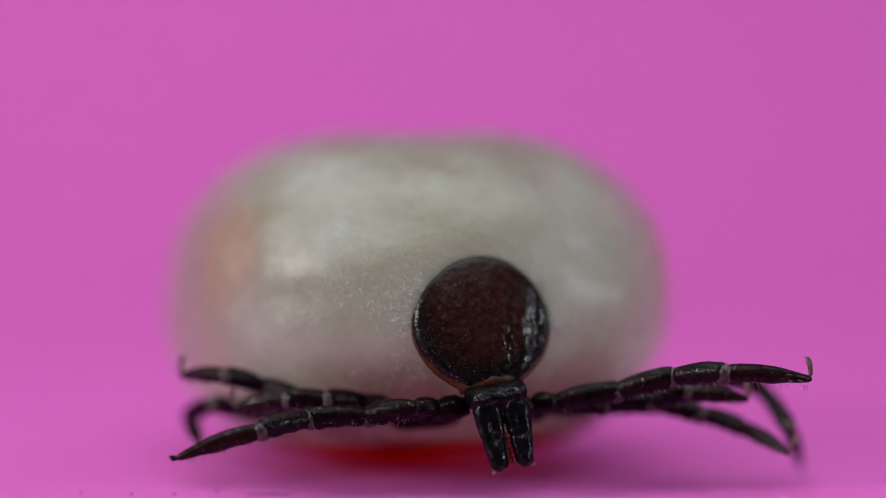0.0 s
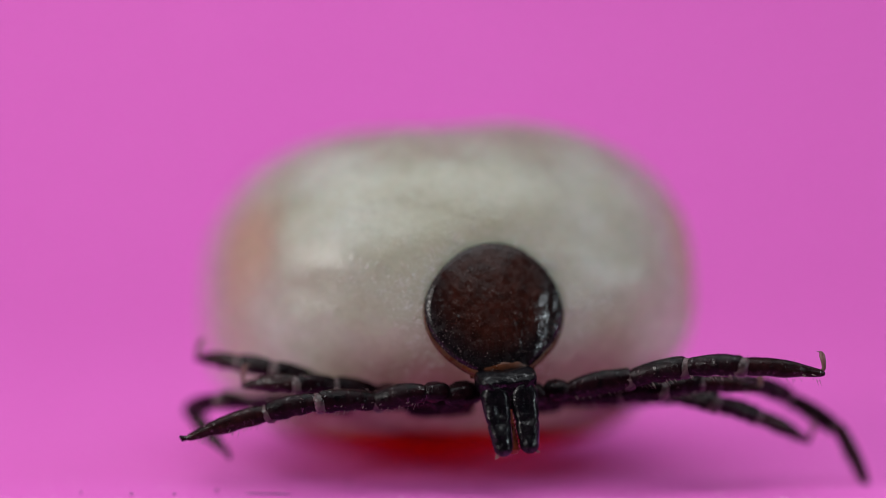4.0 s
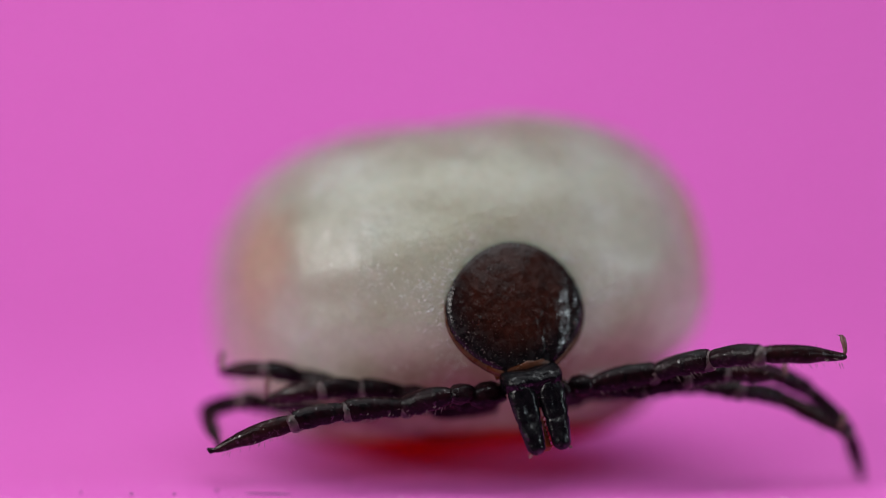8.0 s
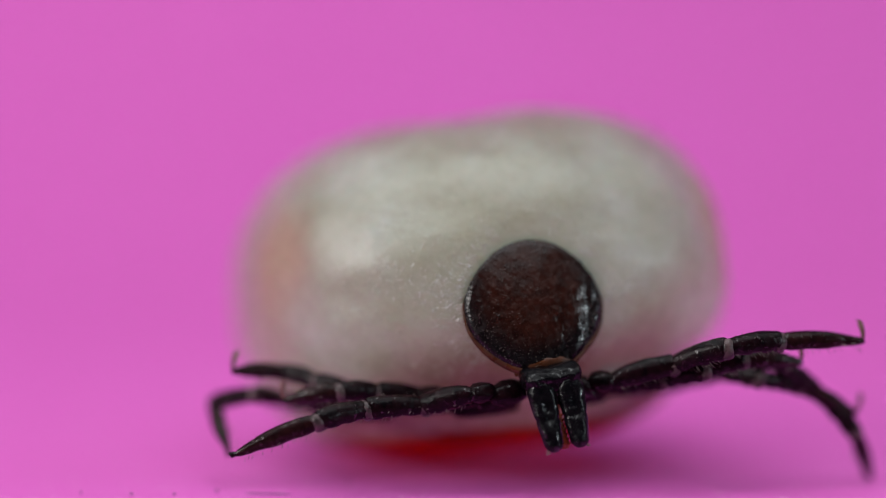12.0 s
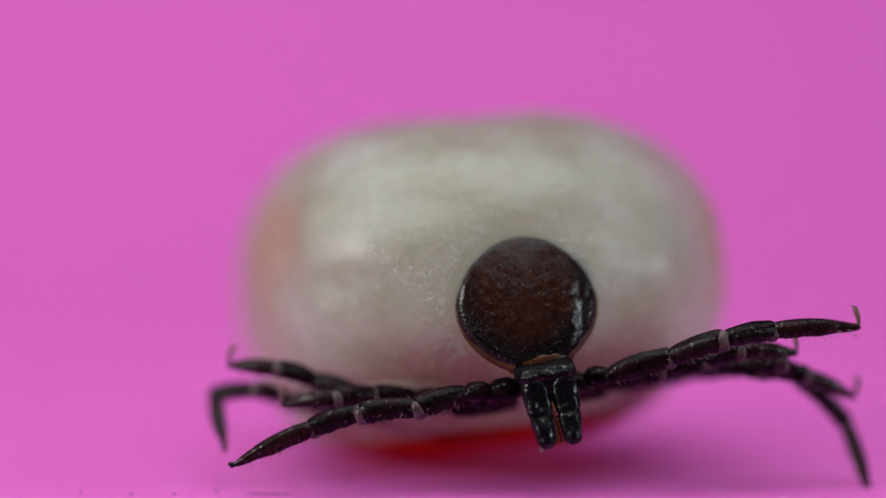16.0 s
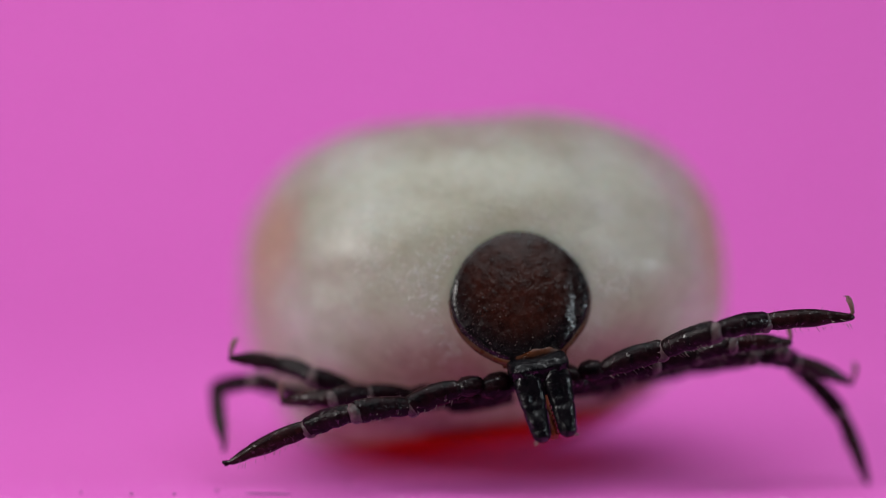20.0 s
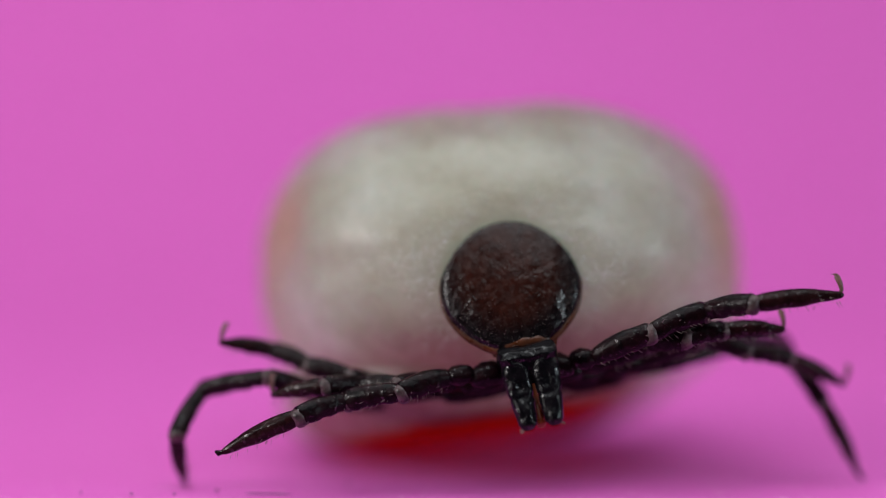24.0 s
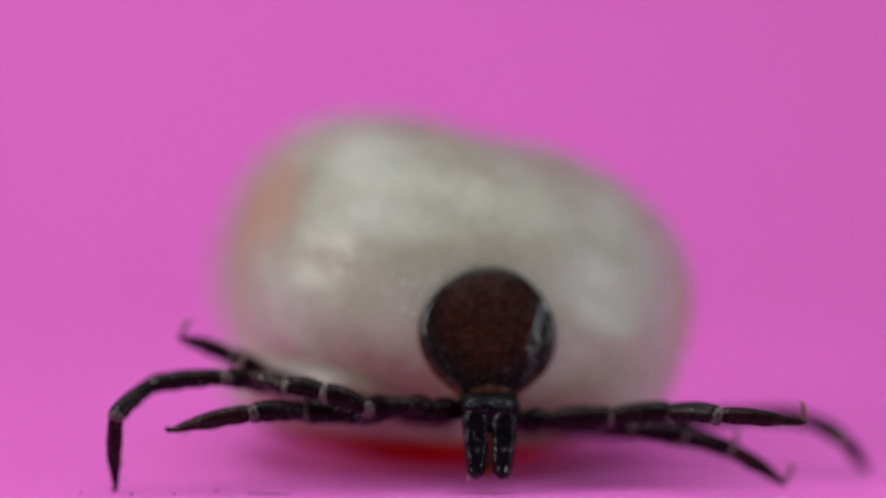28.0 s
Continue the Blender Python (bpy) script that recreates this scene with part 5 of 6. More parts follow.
    for piece in LEGS["R1"]["patella"]:
        walk(piece, [
            (0, pose(0.001256, -0.003261, 0.000819, 9.0, -13.5, -34.2)), (0.8, pose(0.001256, -0.003261, 0.000819, 9.0, -13.5, -34.2)),
            (0.9, pose(0.001260, -0.003238, 0.000826, 4.1, -8.9, -24.9)), (1, pose(0.001260, -0.003238, 0.000826, 4.1, -8.9, -24.9)),
            (3, pose(0.001231, -0.003333, 0.000837, 6.8, -9.3, -36.5)), (4.5, pose(0.001264, -0.003222, 0.000823, 7.6, -11.0, -34.9)),
            (8, pose(0.001264, -0.003235, 0.000805, 7.1, -9.7, -36.5)), (12.5, pose(0.001262, -0.003227, 0.000830, 9.6, -12.4, -38.2)),
            (17, pose(0.001247, -0.003289, 0.000830, 8.2, -11.5, -36.0)), (20, pose(0.001232, -0.003328, 0.000839, 7.8, -11.3, -35.2)),
            (23.5, pose(0.001231, -0.003321, 0.000856, -3.1, -12.8, 13.7)), (24, pose(0.001228, -0.003310, 0.000883, -2.3, -14.3, 9.2)),
            (24.1, pose(0.001262, -0.003237, 0.000819, -5.0, -17.5, 16.3)), (24.4, pose(0.001245, -0.003311, 0.000793, -3.2, -14.5, 12.7)),
            (24.5, pose(0.001266, -0.003126, 0.000859, 5.9, -15.1, -21.6)), (24.6, pose(0.001265, -0.003113, 0.000861, -0.1, -12.4, 0.7)),
            (25.6, pose(0.001263, -0.003143, 0.000869, 0.4, -10.2, -2.5)), (27, pose(0.001255, -0.003168, 0.000894, 5.7, -15.3, -20.8)),
            (27.8, pose(0.001251, -0.003173, 0.000908, 1.2, -12.7, -5.6)), (27.9, pose(0.001254, -0.003195, 0.000889, 1.3, -9.6, -7.6)),
            (28, pose(0.001264, -0.003203, 0.000838, 4.3, -12.7, -18.6)),
        ])
    for piece in LEGS["R1"]["tibia"]:
        walk(piece, [
            (0, pose(0.001707, -0.003567, 0.000949, 5.2, -4.8, -47.1)), (0.8, pose(0.001707, -0.003567, 0.000949, 5.2, -4.8, -47.1)),
            (0.9, pose(0.001762, -0.003471, 0.000913, 7.0, -5.9, -50.0)), (1, pose(0.001762, -0.003471, 0.000913, 7.0, -5.9, -50.0)),
            (3, pose(0.001675, -0.003661, 0.000928, 0.0, 0.1, 9.0)), (4.5, pose(0.001715, -0.003536, 0.000929, 1.6, -1.6, -44.5)),
            (8, pose(0.001708, -0.003564, 0.000899, 2.7, -2.5, -47.2)), (12.5, pose(0.001692, -0.003566, 0.000950, -0.3, -1.8, 9.6)),
            (17, pose(0.001691, -0.003612, 0.000941, -0.9, -3.4, 14.6)), (20, pose(0.001681, -0.003644, 0.000948, -1.0, -3.4, 15.9)),
            (23.5, pose(0.001762, -0.003192, 0.000980, 5.8, -7.8, -37.1)), (24, pose(0.001764, -0.003223, 0.001021, -0.1, 0.1, -39.5)),
            (24.1, pose(0.001774, -0.003087, 0.000988, -0.6, 1.0, -31.6)), (24.4, pose(0.001774, -0.003192, 0.000934, 2.7, -3.5, -37.9)),
            (24.5, pose(0.001769, -0.003325, 0.001005, -2.7, -7.5, 20.0)), (24.6, pose(0.001812, -0.003107, 0.000981, 0.0, -3.2, -0.3)),
            (25.6, pose(0.001814, -0.003167, 0.000969, 0.0, 0.2, 3.0)), (27, pose(0.001760, -0.003360, 0.001041, -0.0, -0.7, 0.3)),
            (27.8, pose(0.001794, -0.003226, 0.001031, 3.6, -5.2, -34.7)), (27.9, pose(0.001801, -0.003268, 0.000982, 6.2, -8.2, -37.3)),
            (28, pose(0.001782, -0.003377, 0.000961, 5.9, -6.1, -43.8)),
        ])
    for piece in LEGS["R1"]["tarsus"]:
        walk(piece, [
            (0, pose(0.002067, -0.003954, 0.000994, -0.1, 6.2, -0.7)), (0.8, pose(0.002067, -0.003954, 0.000994, -0.1, 6.2, -0.7)),
            (0.9, pose(0.002101, -0.003875, 0.000967, -0.3, 5.9, -2.8)), (1, pose(0.002101, -0.003875, 0.000967, -0.3, 5.9, -2.8)),
            (3, pose(0.002199, -0.003578, 0.000927, 0.1, 3.4, 1.1)), (4.5, pose(0.002092, -0.003908, 0.000944, 0.2, 6.3, 2.3)),
            (8, pose(0.002067, -0.003952, 0.000922, 0.3, 5.2, 3.6)), (12.5, pose(0.002214, -0.003477, 0.000967, 0.1, 4.8, 1.2)),
            (17, pose(0.002203, -0.003479, 0.000973, 0.3, 4.7, 3.4)), (20, pose(0.002190, -0.003500, 0.000980, 0.2, 4.1, 2.5)),
            (23.5, pose(0.002181, -0.003509, 0.001051, 0.1, 0.7, 7.5)), (24, pose(0.002173, -0.003560, 0.001020, 0.1, 1.4, 5.8)),
            (24.1, pose(0.002225, -0.003365, 0.000978, 0.7, 4.3, 9.7)), (24.4, pose(0.002192, -0.003517, 0.000966, 1.6, 4.1, 21.6)),
            (24.5, pose(0.002262, -0.003146, 0.001074, 0.2, 3.1, 3.8)), (24.6, pose(0.002342, -0.003110, 0.001011, -0.0, 2.4, -0.7)),
            (25.6, pose(0.002343, -0.003139, 0.000967, 0.7, 5.2, 7.1)), (27, pose(0.002290, -0.003357, 0.001048, 0.5, 5.2, 5.3)),
            (27.8, pose(0.002228, -0.003527, 0.001079, 0.0, 6.4, 0.1)), (27.9, pose(0.002219, -0.003585, 0.001058, 0.2, 2.3, 4.2)),
            (28, pose(0.002163, -0.003742, 0.001018, 0.0, -1.1, -0.5)),
        ])
    for piece in LEGS["R2"]["femur"]:
        walk(piece, [
            (0, pose(0.000820, -0.002860, 0.000680, -0.3, 1.4, -13.3)), (0.8, pose(0.000820, -0.002860, 0.000680, -0.3, 1.4, -13.3)),
            (0.9, pose(0.000820, -0.002860, 0.000680, 1.7, -8.2, -11.5)), (1, pose(0.000820, -0.002860, 0.000680, 1.7, -8.2, -11.5)),
            (3, pose(0.000820, -0.002860, 0.000680, 0.6, -1.7, -21.2)), (4.5, pose(0.000820, -0.002860, 0.000680, -0.2, 0.6, -22.2)),
            (8, pose(0.000820, -0.002860, 0.000680, -1.5, 4.7, -17.9)), (12.5, pose(0.000820, -0.002860, 0.000680, 0.9, -1.7, -28.0)),
            (17, pose(0.000820, -0.002860, 0.000680, 1.9, -4.3, -23.6)), (20, pose(0.000820, -0.002860, 0.000680, 2.2, -4.8, -24.9)),
            (23.5, pose(0.000820, -0.002860, 0.000680, 4.0, -10.1, -21.7)), (24, pose(0.000820, -0.002860, 0.000680, 3.1, -16.0, -11.1)),
            (24.1, pose(0.000820, -0.002860, 0.000680, 2.0, -3.6, -29.5)), (24.5, pose(0.000820, -0.002860, 0.000680, -1.3, -7.6, 10.0)),
            (24.6, pose(0.000820, -0.002860, 0.000680, -0.0, 0.3, -0.6)), (25.6, pose(0.000820, -0.002860, 0.000680, -0.3, 4.8, -4.0)),
            (27, pose(0.000820, -0.002860, 0.000680, 2.6, -3.2, -39.5)), (27.8, pose(0.000820, -0.002860, 0.000680, 2.2, -3.1, -35.5)),
            (27.9, pose(0.000820, -0.002860, 0.000680, 0.5, -3.6, -7.7)), (28, pose(0.000820, -0.002860, 0.000680, 3.8, -8.9, -23.4)),
        ])
    for piece in LEGS["R2"]["patella"]:
        walk(piece, [
            (0, pose(0.001229, -0.002956, 0.000670, 0.7, -2.9, -13.4)), (0.8, pose(0.001229, -0.002956, 0.000670, 0.7, -2.9, -13.4)),
            (0.9, pose(0.001227, -0.002943, 0.000740, -0.4, 1.9, -11.2)), (1, pose(0.001227, -0.002943, 0.000740, -0.4, 1.9, -11.2)),
            (3, pose(0.001211, -0.003012, 0.000692, 2.9, -4.9, -31.1)), (4.5, pose(0.001209, -0.003019, 0.000676, 2.1, -4.8, -24.1)),
            (8, pose(0.001218, -0.002989, 0.000645, 4.9, -10.1, -25.9)), (12.5, pose(0.001191, -0.003057, 0.000692, 4.3, -8.0, -28.3)),
            (17, pose(0.001204, -0.003028, 0.000711, -0.5, -6.0, 5.3)), (20, pose(0.001200, -0.003036, 0.000715, -0.9, -5.6, 8.8)),
            (23.5, pose(0.001204, -0.003013, 0.000753, -0.6, -1.8, 18.3)), (24, pose(0.001216, -0.002938, 0.000796, -0.3, 0.4, -33.2)),
            (24.1, pose(0.001185, -0.003066, 0.000706, -2.5, -7.8, 17.8)), (24.5, pose(0.001230, -0.002788, 0.000736, 2.1, -3.8, -28.3)),
            (24.6, pose(0.001240, -0.002865, 0.000678, -0.0, -8.3, 0.2)), (25.6, pose(0.001238, -0.002889, 0.000645, 0.4, -8.5, -2.7)),
            (27, pose(0.001143, -0.003127, 0.000703, 1.0, -11.0, -5.0)), (27.8, pose(0.001162, -0.003103, 0.000703, 1.0, -10.6, -5.7)),
            (27.9, pose(0.001235, -0.002916, 0.000706, 0.0, -0.1, -7.7)), (28, pose(0.001201, -0.003025, 0.000745, 0.3, 2.2, 8.8)),
        ])
    for piece in LEGS["R2"]["tibia"]:
        walk(piece, [
            (0, pose(0.001637, -0.003054, 0.000691, 9.2, -13.9, -34.2)), (0.8, pose(0.001637, -0.003054, 0.000691, 9.2, -13.9, -34.2)),
            (0.9, pose(0.001639, -0.003024, 0.000726, 0.1, -0.7, -11.3)), (1, pose(0.001639, -0.003024, 0.000726, 0.1, -0.7, -11.3)),
            (3, pose(0.001570, -0.003228, 0.000728, -0.9, -6.2, 8.4)), (4.5, pose(0.001591, -0.003190, 0.000711, -1.0, -11.0, 5.0)),
            (8, pose(0.001590, -0.003170, 0.000719, 0.4, -5.9, -3.6)), (12.5, pose(0.001557, -0.003254, 0.000751, 1.7, -11.1, -8.5)),
            (17, pose(0.001620, -0.002989, 0.000755, 5.3, -8.5, -32.2)), (20, pose(0.001613, -0.002972, 0.000757, 5.3, -8.0, -33.6)),
            (23.5, pose(0.001603, -0.002881, 0.000767, 0.3, -13.6, -1.5)), (24, pose(0.001567, -0.003168, 0.000793, -1.5, -5.7, 14.4)),
            (24.1, pose(0.001581, -0.002939, 0.000763, -5.0, -13.0, 21.4)), (24.5, pose(0.001599, -0.002986, 0.000764, -3.2, -12.8, 14.3)),
            (24.6, pose(0.001656, -0.002863, 0.000739, 0.0, -5.8, -0.0)), (25.6, pose(0.001653, -0.002908, 0.000707, 0.2, -3.5, -3.1)),
            (27, pose(0.001554, -0.003163, 0.000784, 0.2, -3.1, -3.4)), (27.8, pose(0.001572, -0.003144, 0.000780, 0.3, -3.0, -5.5)),
            (27.9, pose(0.001652, -0.002972, 0.000707, -0.1, 0.9, -7.7)), (28, pose(0.001616, -0.002961, 0.000729, -0.1, 0.8, -7.9)),
        ])
    for piece in LEGS["R2"]["tarsus"]:
        walk(piece, [
            (0, pose(0.001942, -0.003261, 0.000782, -1.7, 8.3, -11.8)), (0.8, pose(0.001942, -0.003261, 0.000782, -1.7, 8.3, -11.8)),
            (0.9, pose(0.002012, -0.003098, 0.000731, -3.7, 6.8, -28.3)), (1, pose(0.002012, -0.003098, 0.000731, -3.7, 6.8, -28.3)),
            (3, pose(0.001943, -0.003173, 0.000769, -0.2, 6.5, -1.9)), (4.5, pose(0.001962, -0.003157, 0.000783, -0.7, 6.8, -6.1)),
            (8, pose(0.001967, -0.003193, 0.000758, -0.9, 9.0, -5.5)), (12.5, pose(0.001926, -0.003310, 0.000824, 1.0, 7.8, 7.2)),
            (17, pose(0.001938, -0.003190, 0.000811, 1.4, 8.7, 9.1)), (20, pose(0.001926, -0.003180, 0.000810, 0.7, 5.3, 7.4)),
            (23.5, pose(0.001972, -0.002891, 0.000856, 2.0, 9.3, 12.4)), (24, pose(0.001934, -0.003074, 0.000831, 0.6, 6.0, 5.9)),
            (24.1, pose(0.001926, -0.002804, 0.000849, 1.9, 12.2, 9.1)), (24.5, pose(0.001958, -0.002894, 0.000848, 0.7, 9.1, 4.4)),
            (24.6, pose(0.002034, -0.002863, 0.000777, -0.1, 3.3, -0.9)), (25.6, pose(0.002031, -0.002929, 0.000730, 0.5, 5.2, 5.0)),
            (27, pose(0.001933, -0.003185, 0.000804, -1.2, 7.4, -9.4)), (27.8, pose(0.001950, -0.003180, 0.000800, 0.0, 9.7, 0.1)),
            (27.9, pose(0.002028, -0.003023, 0.000701, -0.2, 4.4, -2.7)), (28, pose(0.001992, -0.003013, 0.000723, -1.1, 7.9, -7.8)),
        ])
    for piece in LEGS["R3"]["femur"]:
        walk(piece, [
            (0, pose(0.001200, -0.002520, 0.000640, 0.3, -0.9, -17.9)), (0.8, pose(0.001200, -0.002520, 0.000640, 0.3, -0.9, -17.9)),
            (0.9, pose(0.001200, -0.002520, 0.000640, 0.8, -3.8, -11.3)), (1, pose(0.001200, -0.002520, 0.000640, 0.8, -3.8, -11.3)),
            (3, pose(0.001200, -0.002520, 0.000640, 0.6, -3.4, -9.2)), (4.5, pose(0.001200, -0.002520, 0.000640, 0.3, -2.0, -9.3)),
            (8, pose(0.001200, -0.002520, 0.000640, 0.2, -1.1, -10.8)), (12.5, pose(0.001200, -0.002520, 0.000640, 1.3, -7.4, -10.3)),
            (15, pose(0.001200, -0.002520, 0.000640, 0.9, -6.1, -8.6)), (17, pose(0.001200, -0.002520, 0.000640, 2.3, -7.6, -17.1)),
            (20, pose(0.001200, -0.002520, 0.000640, 1.1, -10.5, -6.2)), (21, pose(0.001200, -0.002520, 0.000640, 4.6, -11.3, -22.4)),
            (21.2, pose(0.001200, -0.002520, 0.000640, 4.7, -5.6, -40.2)), (21.5, pose(0.001200, -0.002520, 0.000640, 2.1, -1.4, -56.7)),
            (23.5, pose(0.001200, -0.002520, 0.000640, 4.7, -9.5, -26.6)), (24, pose(0.001200, -0.002520, 0.000640, 6.0, -14.0, -23.4)),
            (24.1, pose(0.001200, -0.002520, 0.000640, -9.2, -12.8, 36.0)), (24.2, pose(0.001200, -0.002520, 0.000640, -1.3, 1.0, -51.4)),
            (24.3, pose(0.001200, -0.002520, 0.000640, 7.3, -6.6, -47.9)), (24.4, pose(0.001200, -0.002520, 0.000640, 3.4, -3.9, -41.5)),
            (24.5, pose(0.001200, -0.002520, 0.000640, 0.0, -2.1, -0.2)), (24.6, pose(0.001200, -0.002520, 0.000640, 1.8, 4.5, 22.1)),
            (25.6, pose(0.001200, -0.002520, 0.000640, 3.7, 7.1, 27.4)), (27, pose(0.001200, -0.002520, 0.000640, 7.6, -5.9, -52.3)),
            (27.8, pose(0.001200, -0.002520, 0.000640, 6.6, -5.6, -49.9)), (27.9, pose(0.001200, -0.002520, 0.000640, 2.2, -4.4, -27.0)),
            (28, pose(0.001200, -0.002520, 0.000640, 12.0, -8.2, -56.1)),
        ])
    for piece in LEGS["R3"]["patella"]:
        walk(piece, [
            (0, pose(0.001790, -0.002710, 0.000650, -9.2, 11.0, -40.3)), (0.8, pose(0.001790, -0.002710, 0.000650, -9.2, 11.0, -40.3)),
            (0.9, pose(0.001807, -0.002642, 0.000681, -2.9, 5.7, -26.7)), (1, pose(0.001807, -0.002642, 0.000681, -2.9, 5.7, -26.7)),
            (3, pose(0.001811, -0.002619, 0.000677, -9.6, 10.9, -41.8)), (4.5, pose(0.001812, -0.002620, 0.000661, -9.2, 10.1, -42.8)),
            (8, pose(0.001809, -0.002636, 0.000652, -8.2, 9.9, -40.0)), (12.5, pose(0.001805, -0.002630, 0.000720, -10.8, 12.7, -41.0)),
            (15, pose(0.001810, -0.002613, 0.000706, -12.6, 14.1, -42.5)), (17, pose(0.001787, -0.002701, 0.000722, 3.1, 10.8, 16.1)),
            (20, pose(0.001806, -0.002586, 0.000753, -7.3, 8.9, -39.7)), (21, pose(0.001762, -0.002751, 0.000761, 3.5, 9.9, 19.3)),
            (21.2, pose(0.001672, -0.002918, 0.000701, 5.0, 13.7, 20.2)), (21.5, pose(0.001541, -0.003038, 0.000655, 6.2, 33.4, 11.1)),
            (23.5, pose(0.001747, -0.002794, 0.000742, 6.9, 15.0, 25.2)), (24, pose(0.001752, -0.002759, 0.000790, 6.5, 20.0, 18.4)),
            (24.1, pose(0.001689, -0.002164, 0.000777, -9.4, 24.4, -21.9)), (24.2, pose(0.001587, -0.003004, 0.000629, 17.6, 47.0, 23.5)),
            (24.3, pose(0.001613, -0.002977, 0.000712, 2.5, 53.3, 3.1)), (24.4, pose(0.001663, -0.002930, 0.000682, 27.9, 40.0, 39.5)),
            (24.5, pose(0.001820, -0.002522, 0.000663, 18.4, 28.4, 34.9)), (24.6, pose(0.001773, -0.002287, 0.000592, 1.1, -3.5, -17.3)),
            (25.6, pose(0.001746, -0.002237, 0.000563, 0.0, -0.6, -3.4)), (27, pose(0.001577, -0.003008, 0.000704, 0.8, 6.2, 7.0)),
            (27.8, pose(0.001597, -0.002992, 0.000701, 0.1, 3.3, 2.6)), (27.9, pose(0.001751, -0.002800, 0.000687, -0.1, 8.6, -0.3)),
            (28, pose(0.001542, -0.003029, 0.000728, -0.2, 2.0, -4.8)),
        ])
    for piece in LEGS["R3"]["tibia"]:
        walk(piece, [
            (0, pose(0.002164, -0.003028, 0.000555, 3.6, 17.9, 11.6)), (0.8, pose(0.002164, -0.003028, 0.000555, 3.6, 17.9, 11.6)),
            (0.9, pose(0.002251, -0.002865, 0.000631, 2.5, 13.5, 10.6)), (1, pose(0.002251, -0.002865, 0.000631, 2.5, 13.5, 10.6)),
            (3, pose(0.002177, -0.002947, 0.000582, 4.5, 15.6, 16.2)), (4.5, pose(0.002173, -0.002954, 0.000573, 3.8, 14.8, 14.6)),
            (8, pose(0.002186, -0.002953, 0.000566, 3.4, 11.5, 16.6)), (12.5, pose(0.002173, -0.002950, 0.000610, 4.1, 13.3, 17.4)),
            (15, pose(0.002167, -0.002940, 0.000584, 3.4, 11.5, 16.4)), (17, pose(0.002259, -0.002564, 0.000628, -10.3, 9.4, -48.2)),
            (20, pose(0.002186, -0.002902, 0.000676, 4.6, 13.0, 19.8)), (21, pose(0.002227, -0.002588, 0.000675, 4.7, 12.8, 20.3)),
            (21.2, pose(0.002127, -0.002750, 0.000582, 8.1, 22.4, 20.6)), (21.5, pose(0.001950, -0.002958, 0.000379, 7.6, 33.9, 13.5)),
            (23.5, pose(0.002184, -0.002588, 0.000613, 8.4, 19.0, 24.5)), (24, pose(0.002198, -0.002611, 0.000619, 5.7, 14.7, 21.3)),
            (24.1, pose(0.002111, -0.002334, 0.000571, 9.4, 22.8, 23.1)), (24.2, pose(0.001900, -0.002868, 0.000264, 23.5, 49.4, 29.8)),
            (24.3, pose(0.001912, -0.002960, 0.000311, 37.6, 47.3, 46.4)), (24.4, pose(0.001958, -0.002687, 0.000360, 22.3, 44.0, 30.6)),
            (24.5, pose(0.002180, -0.002271, 0.000425, -23.9, 24.3, -47.2)), (24.6, pose(0.002249, -0.002436, 0.000622, 0.0, -0.8, -0.6)),
            (25.6, pose(0.002245, -0.002267, 0.000568, 0.2, -3.4, -3.1)), (27, pose(0.002071, -0.002947, 0.000650, 0.2, 7.3, 1.2)),
            (27.8, pose(0.002096, -0.002969, 0.000672, 0.0, 7.5, 0.0)), (27.9, pose(0.002245, -0.002803, 0.000613, 1.1, 7.1, 9.1)),
            (28, pose(0.002040, -0.003071, 0.000711, -0.5, 7.5, -3.7)),
        ])
